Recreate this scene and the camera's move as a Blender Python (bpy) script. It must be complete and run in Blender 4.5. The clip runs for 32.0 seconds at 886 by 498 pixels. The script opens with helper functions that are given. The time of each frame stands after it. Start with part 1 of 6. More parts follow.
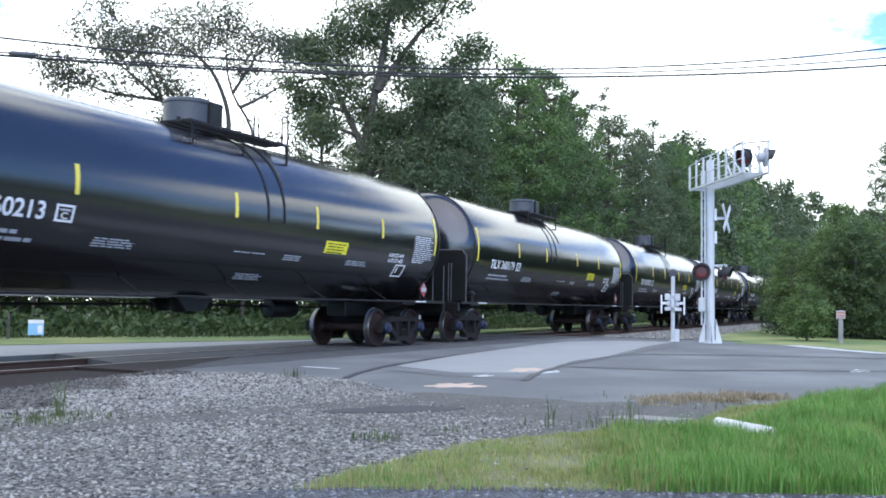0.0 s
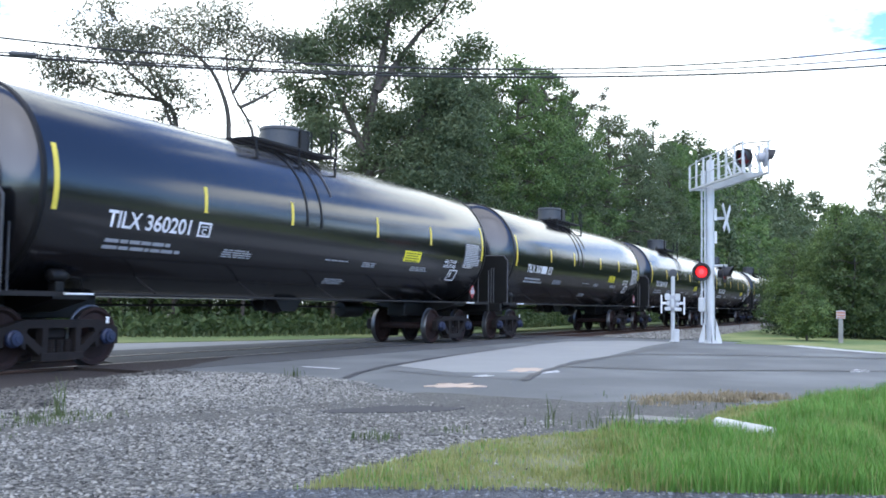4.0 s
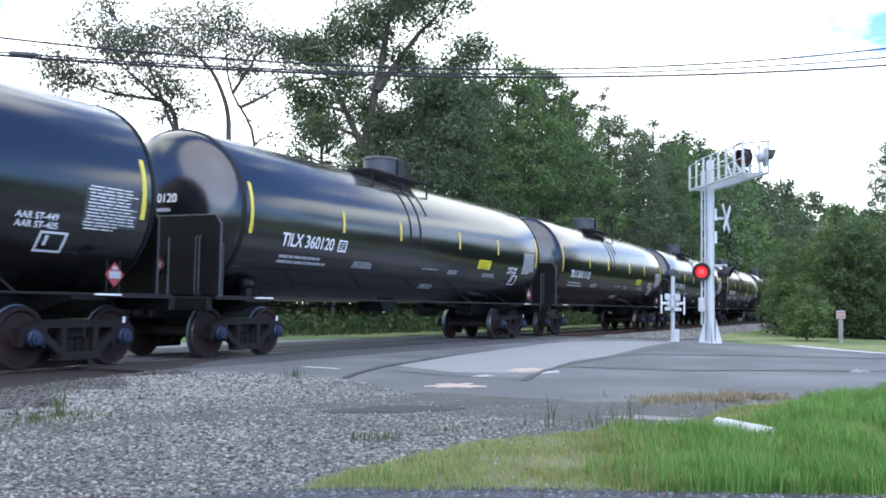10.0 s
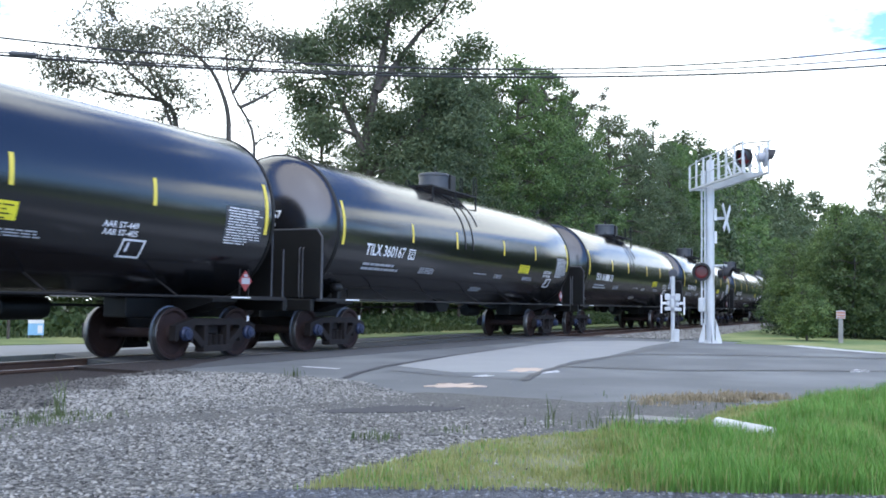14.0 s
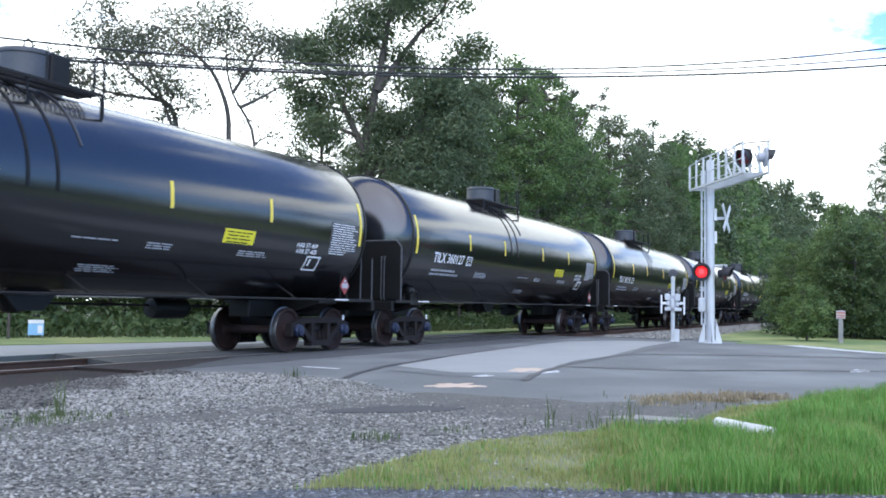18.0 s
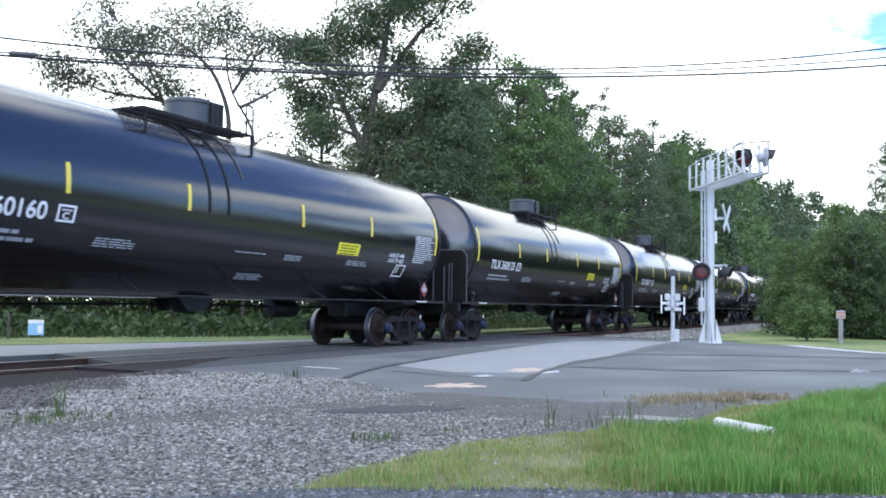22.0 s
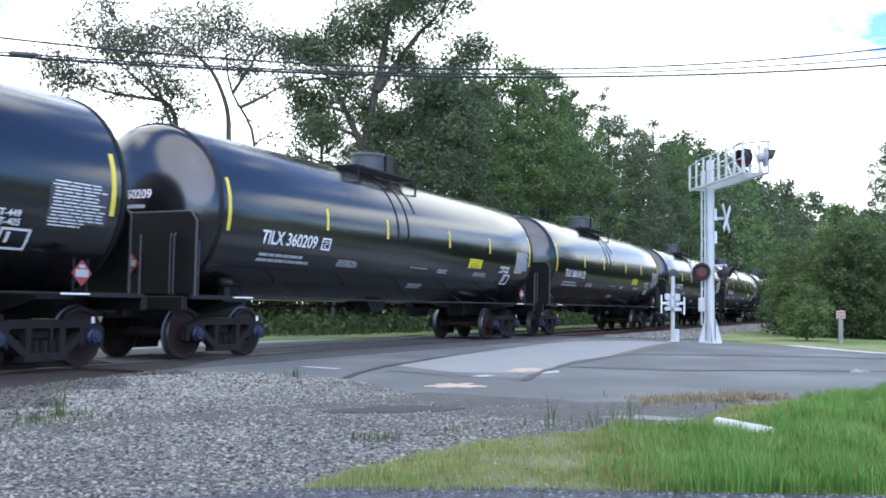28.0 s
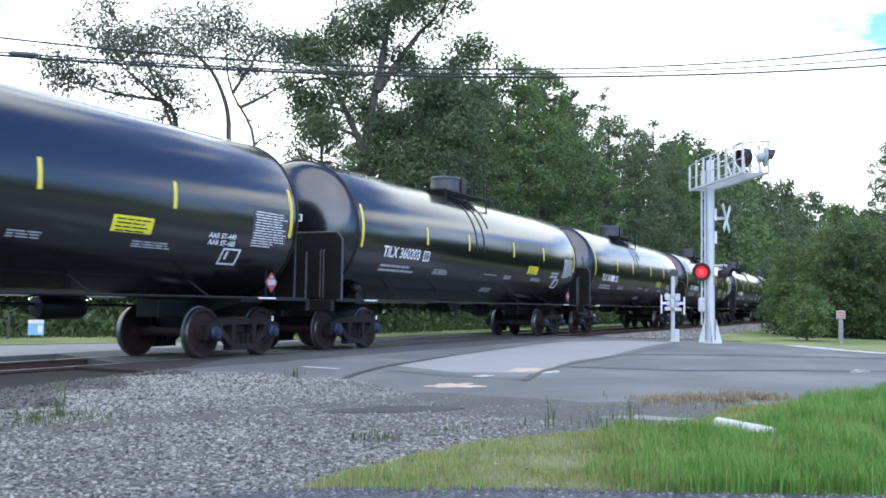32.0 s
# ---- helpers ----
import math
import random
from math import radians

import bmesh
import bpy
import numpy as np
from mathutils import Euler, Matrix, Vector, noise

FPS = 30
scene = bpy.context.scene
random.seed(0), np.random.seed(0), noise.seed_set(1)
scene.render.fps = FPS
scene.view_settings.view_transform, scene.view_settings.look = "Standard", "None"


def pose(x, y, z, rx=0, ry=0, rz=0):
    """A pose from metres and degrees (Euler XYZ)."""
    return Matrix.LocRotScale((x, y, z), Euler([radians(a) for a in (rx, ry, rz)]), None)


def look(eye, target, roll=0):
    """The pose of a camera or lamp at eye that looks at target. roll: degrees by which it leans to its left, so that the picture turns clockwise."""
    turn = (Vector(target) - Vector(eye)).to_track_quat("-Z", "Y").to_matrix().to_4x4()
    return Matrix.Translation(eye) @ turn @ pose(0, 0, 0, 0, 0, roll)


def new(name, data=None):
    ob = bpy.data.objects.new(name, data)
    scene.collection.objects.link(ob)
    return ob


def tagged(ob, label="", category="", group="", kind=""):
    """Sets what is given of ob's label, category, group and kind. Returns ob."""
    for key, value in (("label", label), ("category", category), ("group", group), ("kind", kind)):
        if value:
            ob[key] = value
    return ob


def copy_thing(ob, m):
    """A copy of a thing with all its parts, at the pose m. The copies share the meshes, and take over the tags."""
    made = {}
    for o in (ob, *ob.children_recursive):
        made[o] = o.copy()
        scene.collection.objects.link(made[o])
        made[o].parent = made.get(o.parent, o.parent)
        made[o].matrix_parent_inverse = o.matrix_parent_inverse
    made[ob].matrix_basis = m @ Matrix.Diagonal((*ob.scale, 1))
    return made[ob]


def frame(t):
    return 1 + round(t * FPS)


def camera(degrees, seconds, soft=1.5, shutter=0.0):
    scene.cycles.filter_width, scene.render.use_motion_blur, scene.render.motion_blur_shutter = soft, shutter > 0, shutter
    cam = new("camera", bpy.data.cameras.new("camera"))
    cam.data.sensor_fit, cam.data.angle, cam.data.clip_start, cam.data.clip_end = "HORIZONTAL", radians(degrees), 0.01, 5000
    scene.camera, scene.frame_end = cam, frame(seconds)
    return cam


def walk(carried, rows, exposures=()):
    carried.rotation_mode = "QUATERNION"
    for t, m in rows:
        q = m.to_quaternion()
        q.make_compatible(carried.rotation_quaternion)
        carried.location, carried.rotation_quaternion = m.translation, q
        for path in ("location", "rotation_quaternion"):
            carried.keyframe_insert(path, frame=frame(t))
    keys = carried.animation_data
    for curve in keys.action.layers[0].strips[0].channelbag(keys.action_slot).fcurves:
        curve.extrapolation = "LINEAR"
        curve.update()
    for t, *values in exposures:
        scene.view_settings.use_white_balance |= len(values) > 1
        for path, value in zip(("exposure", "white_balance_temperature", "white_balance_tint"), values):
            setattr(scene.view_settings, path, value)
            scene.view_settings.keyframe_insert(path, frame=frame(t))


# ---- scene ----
# x runs along the track, y across it (the camera stands at y < 0), z = 0 at the top of the rails
cam = camera(49.2, 32.0, soft=1.75, shutter=0.07)
EYE = Vector((0.0, -12.218, 1.013))
YAW, PITCH, ROLL = radians(25.232), radians(3.341), 0.874
AIM = Vector((math.cos(YAW) * math.cos(PITCH), math.sin(YAW) * math.cos(PITCH), math.sin(PITCH)))
VIEW = look(EYE, EYE + AIM * 10, ROLL)
walk(cam, [(0, VIEW), (32, VIEW)], exposures=[(0, 0.74, 7000, 5), (32, 0.74, 7000, 5)])

# ---- light ----
SUN_ELEV, SUN_AZ = radians(52), radians(215)      # azimuth from +x towards +y
world = bpy.data.worlds.new("sky")
scene.world = world
world.use_nodes = True
wn, wl = world.node_tree.nodes, world.node_tree.links
bg = wn["Background"]
sky = wn.new("ShaderNodeTexSky")
sky.sky_type, sky.sun_disc = "NISHITA", False
sky.sun_elevation, sky.sun_rotation = SUN_ELEV, radians(90) - SUN_AZ
sky.dust_density, sky.air_density, sky.ozone_density = 0.3, 1.2, 3.0
skyk = wn.new("ShaderNodeVectorMath")
skyk.operation = "MULTIPLY"
skyk.inputs[1].default_value = (0.118, 0.160, 0.258)
wl.new(sky.outputs[0], skyk.inputs[0])
geo = wn.new("ShaderNodeTexCoord")
cl = wn.new("ShaderNodeTexNoise")
cl.inputs["Scale"].default_value, cl.inputs["Detail"].default_value = 2.2, 7.0
cl.inputs["Roughness"].default_value = 0.62
stretch = wn.new("ShaderNodeMapping")
stretch.inputs["Scale"].default_value = (1.0, 1.0, 2.6)
wl.new(geo.outputs["Generated"], stretch.inputs[0])
wl.new(stretch.outputs[0], cl.inputs["Vector"])
# the cloud deck thickens towards the north-east half of the sky
lean = wn.new("ShaderNodeVectorMath")
lean.operation = "DOT_PRODUCT"
lean.inputs[1].default_value = (0.62, 0.80, -0.2)
wl.new(geo.outputs["Generated"], lean.inputs[0])
cover = wn.new("ShaderNodeMath")
cover.operation = "MULTIPLY_ADD"
cover.inputs[1].default_value = 0.9
wl.new(lean.outputs["Value"], cover.inputs[0])
deep = wn.new("ShaderNodeMath")
deep.operation = "MULTIPLY_ADD"
deep.inputs[1].default_value, deep.inputs[2].default_value = 3.0, -1.20
wl.new(cl.outputs["Fac"], deep.inputs[0])
wl.new(deep.outputs[0], cover.inputs[2])
# a long flat streak of stratus hangs all round, a little above the woods
rise = wn.new("ShaderNodeSeparateXYZ")
wl.new(geo.outputs["Generated"], rise.inputs[0])
streak = wn.new("ShaderNodeValToRGB")
streak.color_ramp.interpolation = "EASE"
for place, value in ((0.26, 0.0), (0.30, 0.34), (0.34, 0.30), (0.39, 0.0)):
    e = streak.color_ramp.elements.new(place)
    e.color = (value, value, value, 1)
streak.color_ramp.elements[0].color = streak.color_ramp.elements[-1].color = (0, 0, 0, 1)
wl.new(rise.outputs["Z"], streak.inputs[0])
bank = wn.new("ShaderNodeMath")
bank.operation = "ADD"
wl.new(streak.outputs["Color"], bank.inputs[0])
wl.new(cover.outputs[0], bank.inputs[1])
ramp = wn.new("ShaderNodeValToRGB")
ramp.color_ramp.elements[0].position, ramp.color_ramp.elements[1].position = 0.48, 0.78
wl.new(bank.outputs[0], ramp.inputs[0])
mixc = wn.new("ShaderNodeMix")
mixc.data_type = "RGBA"
mixc.inputs["B"].default_value = (1.70, 1.85, 2.08, 1)
wl.new(ramp.outputs[0], mixc.inputs["Factor"])
wl.new(skyk.outputs[0], mixc.inputs["A"])
wl.new(mixc.outputs["Result"], bg.inputs[0])
bg.inputs[1].default_value = 1.0

sun = new("sun", bpy.data.lights.new("sun", "SUN"))
sun.data.energy, sun.data.angle, sun.data.color = 2.25, radians(90), (1.0, 0.94, 0.83)
SUN_DIR = Vector((math.cos(SUN_AZ) * math.cos(SUN_ELEV), math.sin(SUN_AZ) * math.cos(SUN_ELEV), math.sin(SUN_ELEV)))
sun.matrix_world = look(SUN_DIR * 100, (0, 0, 0))


# ---- materials ----
def material(name, c1, c2=None, rough=0.6, metal=0.0, scale=8.0, fine=90.0, bump=0.0, dist=0.01, spread=0.25, island=0.0, obj=0.0, coat=0.0, c3=None, c3_at=(0.58, 0.7), c3_scale=2.0):
    """Two colours mixed by a coarse and a fine noise; c3 is a third that comes in patches."""
    m = bpy.data.materials.new(name)
    m.use_nodes = True
    n, l = m.node_tree.nodes, m.node_tree.links
    b = n["Principled BSDF"]
    b.inputs["Roughness"].default_value, b.inputs["Metallic"].default_value = rough, metal
    b.inputs["Coat Weight"].default_value = coat
    c2 = c2 or c1
    tc = n.new("ShaderNodeTexCoord")
    big, small = n.new("ShaderNodeTexNoise"), n.new("ShaderNodeTexNoise")
    big.inputs["Scale"].default_value, small.inputs["Scale"].default_value = scale, fine
    big.inputs["Detail"].default_value = 6
    small.inputs["Detail"].default_value = 3
    for x in (big, small):
        l.new(tc.outputs["Object"], x.inputs["Vector"])
    add = n.new("ShaderNodeMath")
    add.operation = "MULTIPLY_ADD"
    add.inputs[1].default_value = 0.5
    l.new(small.outputs["Fac"], add.inputs[0])
    half = n.new("ShaderNodeMath")
    half.operation = "MULTIPLY"
    half.inputs[1].default_value = 0.5
    l.new(big.outputs["Fac"], half.inputs[0])
    l.new(half.outputs[0], add.inputs[2])
    rr = n.new("ShaderNodeMapRange")
    rr.inputs["From Min"].default_value, rr.inputs["From Max"].default_value = 0.5 - spread, 0.5 + spread
    last = add.outputs[0]
    for amount, source in ((island, "geo"), (obj, "obj")):
        if amount:
            src = n.new("ShaderNodeNewGeometry") if source == "geo" else n.new("ShaderNodeObjectInfo")
            out = src.outputs["Random Per Island"] if source == "geo" else src.outputs["Random"]
            k = n.new("ShaderNodeMath")
            k.operation = "MULTIPLY_ADD"
            k.inputs[1].default_value = amount
            l.new(out, k.inputs[0])
            sub = n.new("ShaderNodeMath")
            sub.operation = "SUBTRACT"
            sub.inputs[1].default_value = amount / 2
            l.new(last, sub.inputs[0])
            l.new(sub.outputs[0], k.inputs[2])
            last = k.outputs[0]
    l.new(last, rr.inputs["Value"])
    mix = n.new("ShaderNodeMix")
    mix.data_type = "RGBA"
    mix.inputs["A"].default_value, mix.inputs["B"].default_value = (*c1, 1), (*c2, 1)
    l.new(rr.outputs[0], mix.inputs["Factor"])
    col = mix.outputs["Result"]
    if c3:
        pn = n.new("ShaderNodeTexNoise")
        pn.inputs["Scale"].default_value, pn.inputs["Detail"].default_value = c3_scale, 5
        l.new(tc.outputs["Object"], pn.inputs["Vector"])
        pr = n.new("ShaderNodeMapRange")
        pr.inputs["From Min"].default_value, pr.inputs["From Max"].default_value = c3_at
        l.new(pn.outputs["Fac"], pr.inputs["Value"])
        m3 = n.new("ShaderNodeMix")
        m3.data_type = "RGBA"
        m3.inputs["B"].default_value = (*c3, 1)
        l.new(pr.outputs[0], m3.inputs["Factor"])
        l.new(col, m3.inputs["A"])
        col = m3.outputs["Result"]
    l.new(col, b.inputs["Base Color"])
    if bump:
        bp = n.new("ShaderNodeBump")
        bp.inputs["Strength"].default_value, bp.inputs["Distance"].default_value = bump, dist
        l.new(add.outputs[0], bp.inputs["Height"])
        l.new(bp.outputs[0], b.inputs["Normal"])
    return m


def leafy(name, c1, c2, through_light=0.35):
    """Leaves and blades: colour by piece, some light passing through."""
    m = material(name, c1, c2, rough=0.55, scale=0.9, fine=3.5, spread=0.24, island=0.30)
    n, l = m.node_tree.nodes, m.node_tree.links
    b, out = n["Principled BSDF"], n["Material Output"]
    b.inputs["Specular IOR Level"].default_value = 0.3
    tr = n.new("ShaderNodeBsdfTranslucent")
    col = b.inputs["Base Color"].links[0].from_socket
    l.new(col, tr.inputs["Color"])
    ms = n.new("ShaderNodeMixShader")
    ms.inputs[0].default_value = through_light
    l.new(b.outputs[0], ms.inputs[1])
    l.new(tr.outputs[0], ms.inputs[2])
    l.new(ms.outputs[0], out.inputs["Surface"])
    return m


def glow(name, colour, strength):
    m = material(name, colour, rough=0.4)
    b = m.node_tree.nodes["Principled BSDF"]
    b.inputs["Emission Color"].default_value, b.inputs["Emission Strength"].default_value = (*colour, 1), strength
    return m


M = dict(
    tank=material("black_tank_paint", (0.0035, 0.004, 0.0055), (0.0085, 0.0085, 0.0095), rough=0.17, scale=1.1, fine=14, bump=0.03, dist=0.004, obj=0.3),
    black=material("black_frame_paint", (0.005, 0.005, 0.006), (0.010, 0.010, 0.009), rough=0.5, scale=3, fine=40, bump=0.1, dist=0.003),
    grate=material("dark_grating_steel", (0.011, 0.011, 0.012), (0.028, 0.026, 0.025), rough=0.6, scale=4, fine=50),
    rim=material("rail_steel_and_edge_highlight", (0.035, 0.036, 0.040), (0.075, 0.078, 0.085), rough=0.5, scale=4, fine=50),
    dome=material("grey_housing_steel", (0.038, 0.042, 0.046), (0.071, 0.075, 0.083), rough=0.5, scale=3, fine=30),
    truck=material("brake_dust_cast_steel", (0.011, 0.010, 0.010), (0.024, 0.019, 0.018), rough=0.75, scale=5, fine=60, bump=0.2, dist=0.004),
    wheel=material("rusty_wheel_steel", (0.020, 0.012, 0.011), (0.042, 0.024, 0.022), rough=0.7, scale=6, fine=60, bump=0.15, dist=0.003),
    tread=material("polished_tread_steel", (0.125, 0.125, 0.130), (0.200, 0.200, 0.200), rough=0.42, metal=1.0, scale=6, fine=60),
    bearing=material("blue_bearing_cap_paint", (0.009, 0.017, 0.045), (0.021, 0.030, 0.066), rough=0.5, scale=10, fine=80),
    yellow=material("yellow_reflective_tape", (0.70, 0.55, 0.06), (0.80, 0.65, 0.10), rough=0.45, scale=6, fine=60),
    panel=material("yellow_warning_panel", (0.78, 0.68, 0.03), (0.85, 0.76, 0.06), rough=0.45, scale=6, fine=60),
    white=material("white_stencil_paint", (0.70, 0.70, 0.70), (0.82, 0.82, 0.82), rough=0.6, scale=8, fine=60),
    panelgrey=material("dark_data_panel_paint", (0.035, 0.036, 0.040), (0.060, 0.062, 0.066), rough=0.6, scale=8, fine=60),
    grey=material("grey_stencil_paint", (0.30, 0.31, 0.33), (0.42, 0.43, 0.45), rough=0.6, scale=8, fine=60),
    red=material("red_placard_print", (0.264, 0.028, 0.030), (0.312, 0.051, 0.048), rough=0.5),
    rail=material("worn_rail_steel", (0.30, 0.27, 0.25), (0.45, 0.42, 0.40), rough=0.35, metal=0.8, scale=3, fine=40),
    railside=material("rusty_rail_web", (0.05, 0.028, 0.02), (0.11, 0.06, 0.04), rough=0.85, scale=4, fine=60, bump=0.2),
    tie=material("creosoted_tie_wood", (0.03, 0.023, 0.018), (0.07, 0.055, 0.045), rough=0.9, scale=5, fine=40, bump=0.4, obj=0.4),
    bed=material("oily_brown_track_bed", (0.013, 0.009, 0.007), (0.034, 0.023, 0.018), rough=0.95, scale=2.0, fine=35, bump=0.6, dist=0.03),
    asphalt=material("weathered_asphalt", (0.076, 0.080, 0.077), (0.116, 0.122, 0.117), rough=0.85, scale=0.7, fine=60, bump=0.25, dist=0.006, c3=(0.152, 0.160, 0.152), c3_scale=0.35, c3_at=(0.45, 0.72)),
    asphalt_dark=material("crossing_asphalt", (0.052, 0.052, 0.051), (0.082, 0.083, 0.080), rough=0.85, scale=0.9, fine=60, bump=0.3, dist=0.006),
    asphalt_pale=material("pale_asphalt_patch", (0.195, 0.200, 0.192), (0.262, 0.266, 0.252), rough=0.85, scale=0.8, fine=70, bump=0.2, dist=0.004),
    tar=material("tar_joint_and_groove_shade", (0.022, 0.022, 0.024), (0.045, 0.045, 0.048), rough=0.6, scale=3, fine=40),
    gravel=material("crushed_grey_gravel", (0.030, 0.030, 0.026), (0.092, 0.090, 0.078), rough=0.95, scale=1.2, fine=34, bump=1.0, dist=0.03, spread=0.13, c3=(0.077, 0.073, 0.059), c3_scale=0.45, c3_at=(0.5, 0.75)),
    stone=material("loose_grey_stone", (0.024, 0.024, 0.021), (0.330, 0.322, 0.285), rough=0.9, scale=2.0, fine=20, spread=0.38, island=0.75, bump=0.2),
    sooty=material("soot_stained_stone", (0.009, 0.009, 0.008), (0.150, 0.143, 0.125), rough=0.9, scale=2.0, fine=20, spread=0.40, island=0.8, bump=0.2),
    gravel_sooty=material("soot_stained_gravel", (0.022, 0.021, 0.018), (0.058, 0.055, 0.047), rough=0.95, scale=1.2, fine=34, bump=1.0, dist=0.03, spread=0.13),
    dirt=material("packed_grey_dirt", (0.072, 0.069, 0.058), (0.127, 0.122, 0.104), rough=0.95, scale=1.5, fine=36, bump=0.8, dist=0.015, spread=0.15),
    sand=material("pale_sandy_grit", (0.17, 0.165, 0.145), (0.26, 0.25, 0.22), rough=0.95, scale=3.0, fine=60, bump=0.4, dist=0.006),
    chipbase=material("crumbled_dark_asphalt", (0.032, 0.036, 0.042), (0.068, 0.073, 0.080), rough=0.9, scale=4.0, fine=70, bump=0.9, dist=0.012),
    chip=material("loose_asphalt_chip", (0.028, 0.032, 0.040), (0.22, 0.235, 0.255), rough=0.9, scale=2.0, fine=20, spread=0.36, island=0.7, bump=0.2),
    damp=material("damp_dark_ground", (0.018, 0.018, 0.019), (0.034, 0.033, 0.034), rough=0.75, scale=2.5, fine=40, bump=0.3),
    ground=material("rough_grassy_soil", (0.034, 0.044, 0.020), (0.074, 0.084, 0.040), rough=0.95, scale=0.25, fine=6, bump=0.6, dist=0.05, c3=(0.085, 0.076, 0.052), c3_scale=0.12, c3_at=(0.55, 0.7)),
    lawn=material("mown_lawn_turf", (0.075, 0.125, 0.034), (0.140, 0.195, 0.062), rough=0.95, scale=0.6, fine=25, bump=0.5, dist=0.03, c3=(0.235, 0.240, 0.085), c3_scale=0.30, c3_at=(0.45, 0.66)),
    turf=material("thatchy_turf_soil", (0.100, 0.105, 0.055), (0.185, 0.185, 0.100), rough=0.95, scale=1.5, fine=30, bump=0.6, dist=0.02),
    blade=leafy("grass_blade_green", (0.072, 0.185, 0.028), (0.195, 0.370, 0.088)),
    blade_dry=leafy("grass_blade_yellowing", (0.180, 0.205, 0.062), (0.370, 0.370, 0.150)),
    straw_blade=leafy("dead_straw_weed", (0.190, 0.150, 0.090), (0.420, 0.350, 0.230)),
    weed=leafy("dull_weed_green", (0.048, 0.072, 0.028), (0.120, 0.155, 0.066)),
    leaf_mid=leafy("shrub_leaf_green", (0.040, 0.078, 0.030), (0.150, 0.210, 0.085), 0.45),
    leaf=leafy("broadleaf_green", (0.042, 0.073, 0.036), (0.185, 0.232, 0.122), 0.45),
    leaf_bright=leafy("young_leaf_green", (0.046, 0.100, 0.032), (0.200, 0.290, 0.102), 0.45),
    leaf_thicket=leafy("thicket_leaf_green", (0.055, 0.105, 0.032), (0.225, 0.305, 0.105), 0.45),
    leaf_dull=leafy("dull_olive_leaf", (0.055, 0.066, 0.044), (0.17, 0.185, 0.13), 0.5),
    bark=material("grey_brown_bark", (0.060, 0.052, 0.044), (0.125, 0.110, 0.095), rough=0.95, scale=3, fine=30, bump=0.8, dist=0.03),
    silver=material("silver_galvanised_paint", (0.430, 0.445, 0.445), (0.570, 0.585, 0.580), rough=0.5, metal=0.15, scale=3, fine=40),
    sigblack=material("matt_black_signal_paint", (0.012, 0.012, 0.013), (0.025, 0.024, 0.024), rough=0.65, scale=5, fine=60),
    lens=material("unlit_red_lens", (0.10, 0.008, 0.010), (0.15, 0.012, 0.014), rough=0.2, scale=12, fine=80),
    lit=glow("lit_red_lamp", (1.0, 0.018, 0.024), 0.62),
    litcore=glow("lit_lamp_core", (1.0, 0.05, 0.06), 1.0),
    wire=material("black_cable_sheath", (0.012, 0.012, 0.013), (0.03, 0.03, 0.032), rough=0.6),
    pole=material("weathered_pole_wood", (0.07, 0.058, 0.048), (0.13, 0.11, 0.09), rough=0.95, scale=2, fine=30, bump=0.5),
    post=material("grey_weathered_post", (0.19, 0.185, 0.17), (0.28, 0.27, 0.25), rough=0.9, scale=5, fine=50, bump=0.4),
    blue=material("pale_blue_panel", (0.22, 0.48, 0.72), (0.30, 0.56, 0.78), rough=0.5),
    conc=material("pale_concrete_edge", (0.36, 0.36, 0.35), (0.48, 0.48, 0.47), rough=0.85, scale=1.5, fine=40, bump=0.2),
    orange=material("faded_orange_print", (0.36, 0.15, 0.10), (0.45, 0.22, 0.15), rough=0.6),
    pipe=material("dirty_white_plastic", (0.40, 0.40, 0.38), (0.58, 0.58, 0.55), rough=0.6, scale=6, fine=50, c3=(0.30, 0.28, 0.22), c3_scale=7, c3_at=(0.6, 0.75)),
    roadwhite=material("worn_road_marking", (0.375, 0.375, 0.367), (0.510, 0.510, 0.495), rough=0.8, scale=4, fine=40, c3=(0.120, 0.120, 0.120), c3_scale=9, c3_at=(0.6, 0.72)),
    tan=material("scraped_bare_aggregate", (0.37, 0.275, 0.20), (0.52, 0.42, 0.33), rough=0.95, scale=6, fine=50),
)

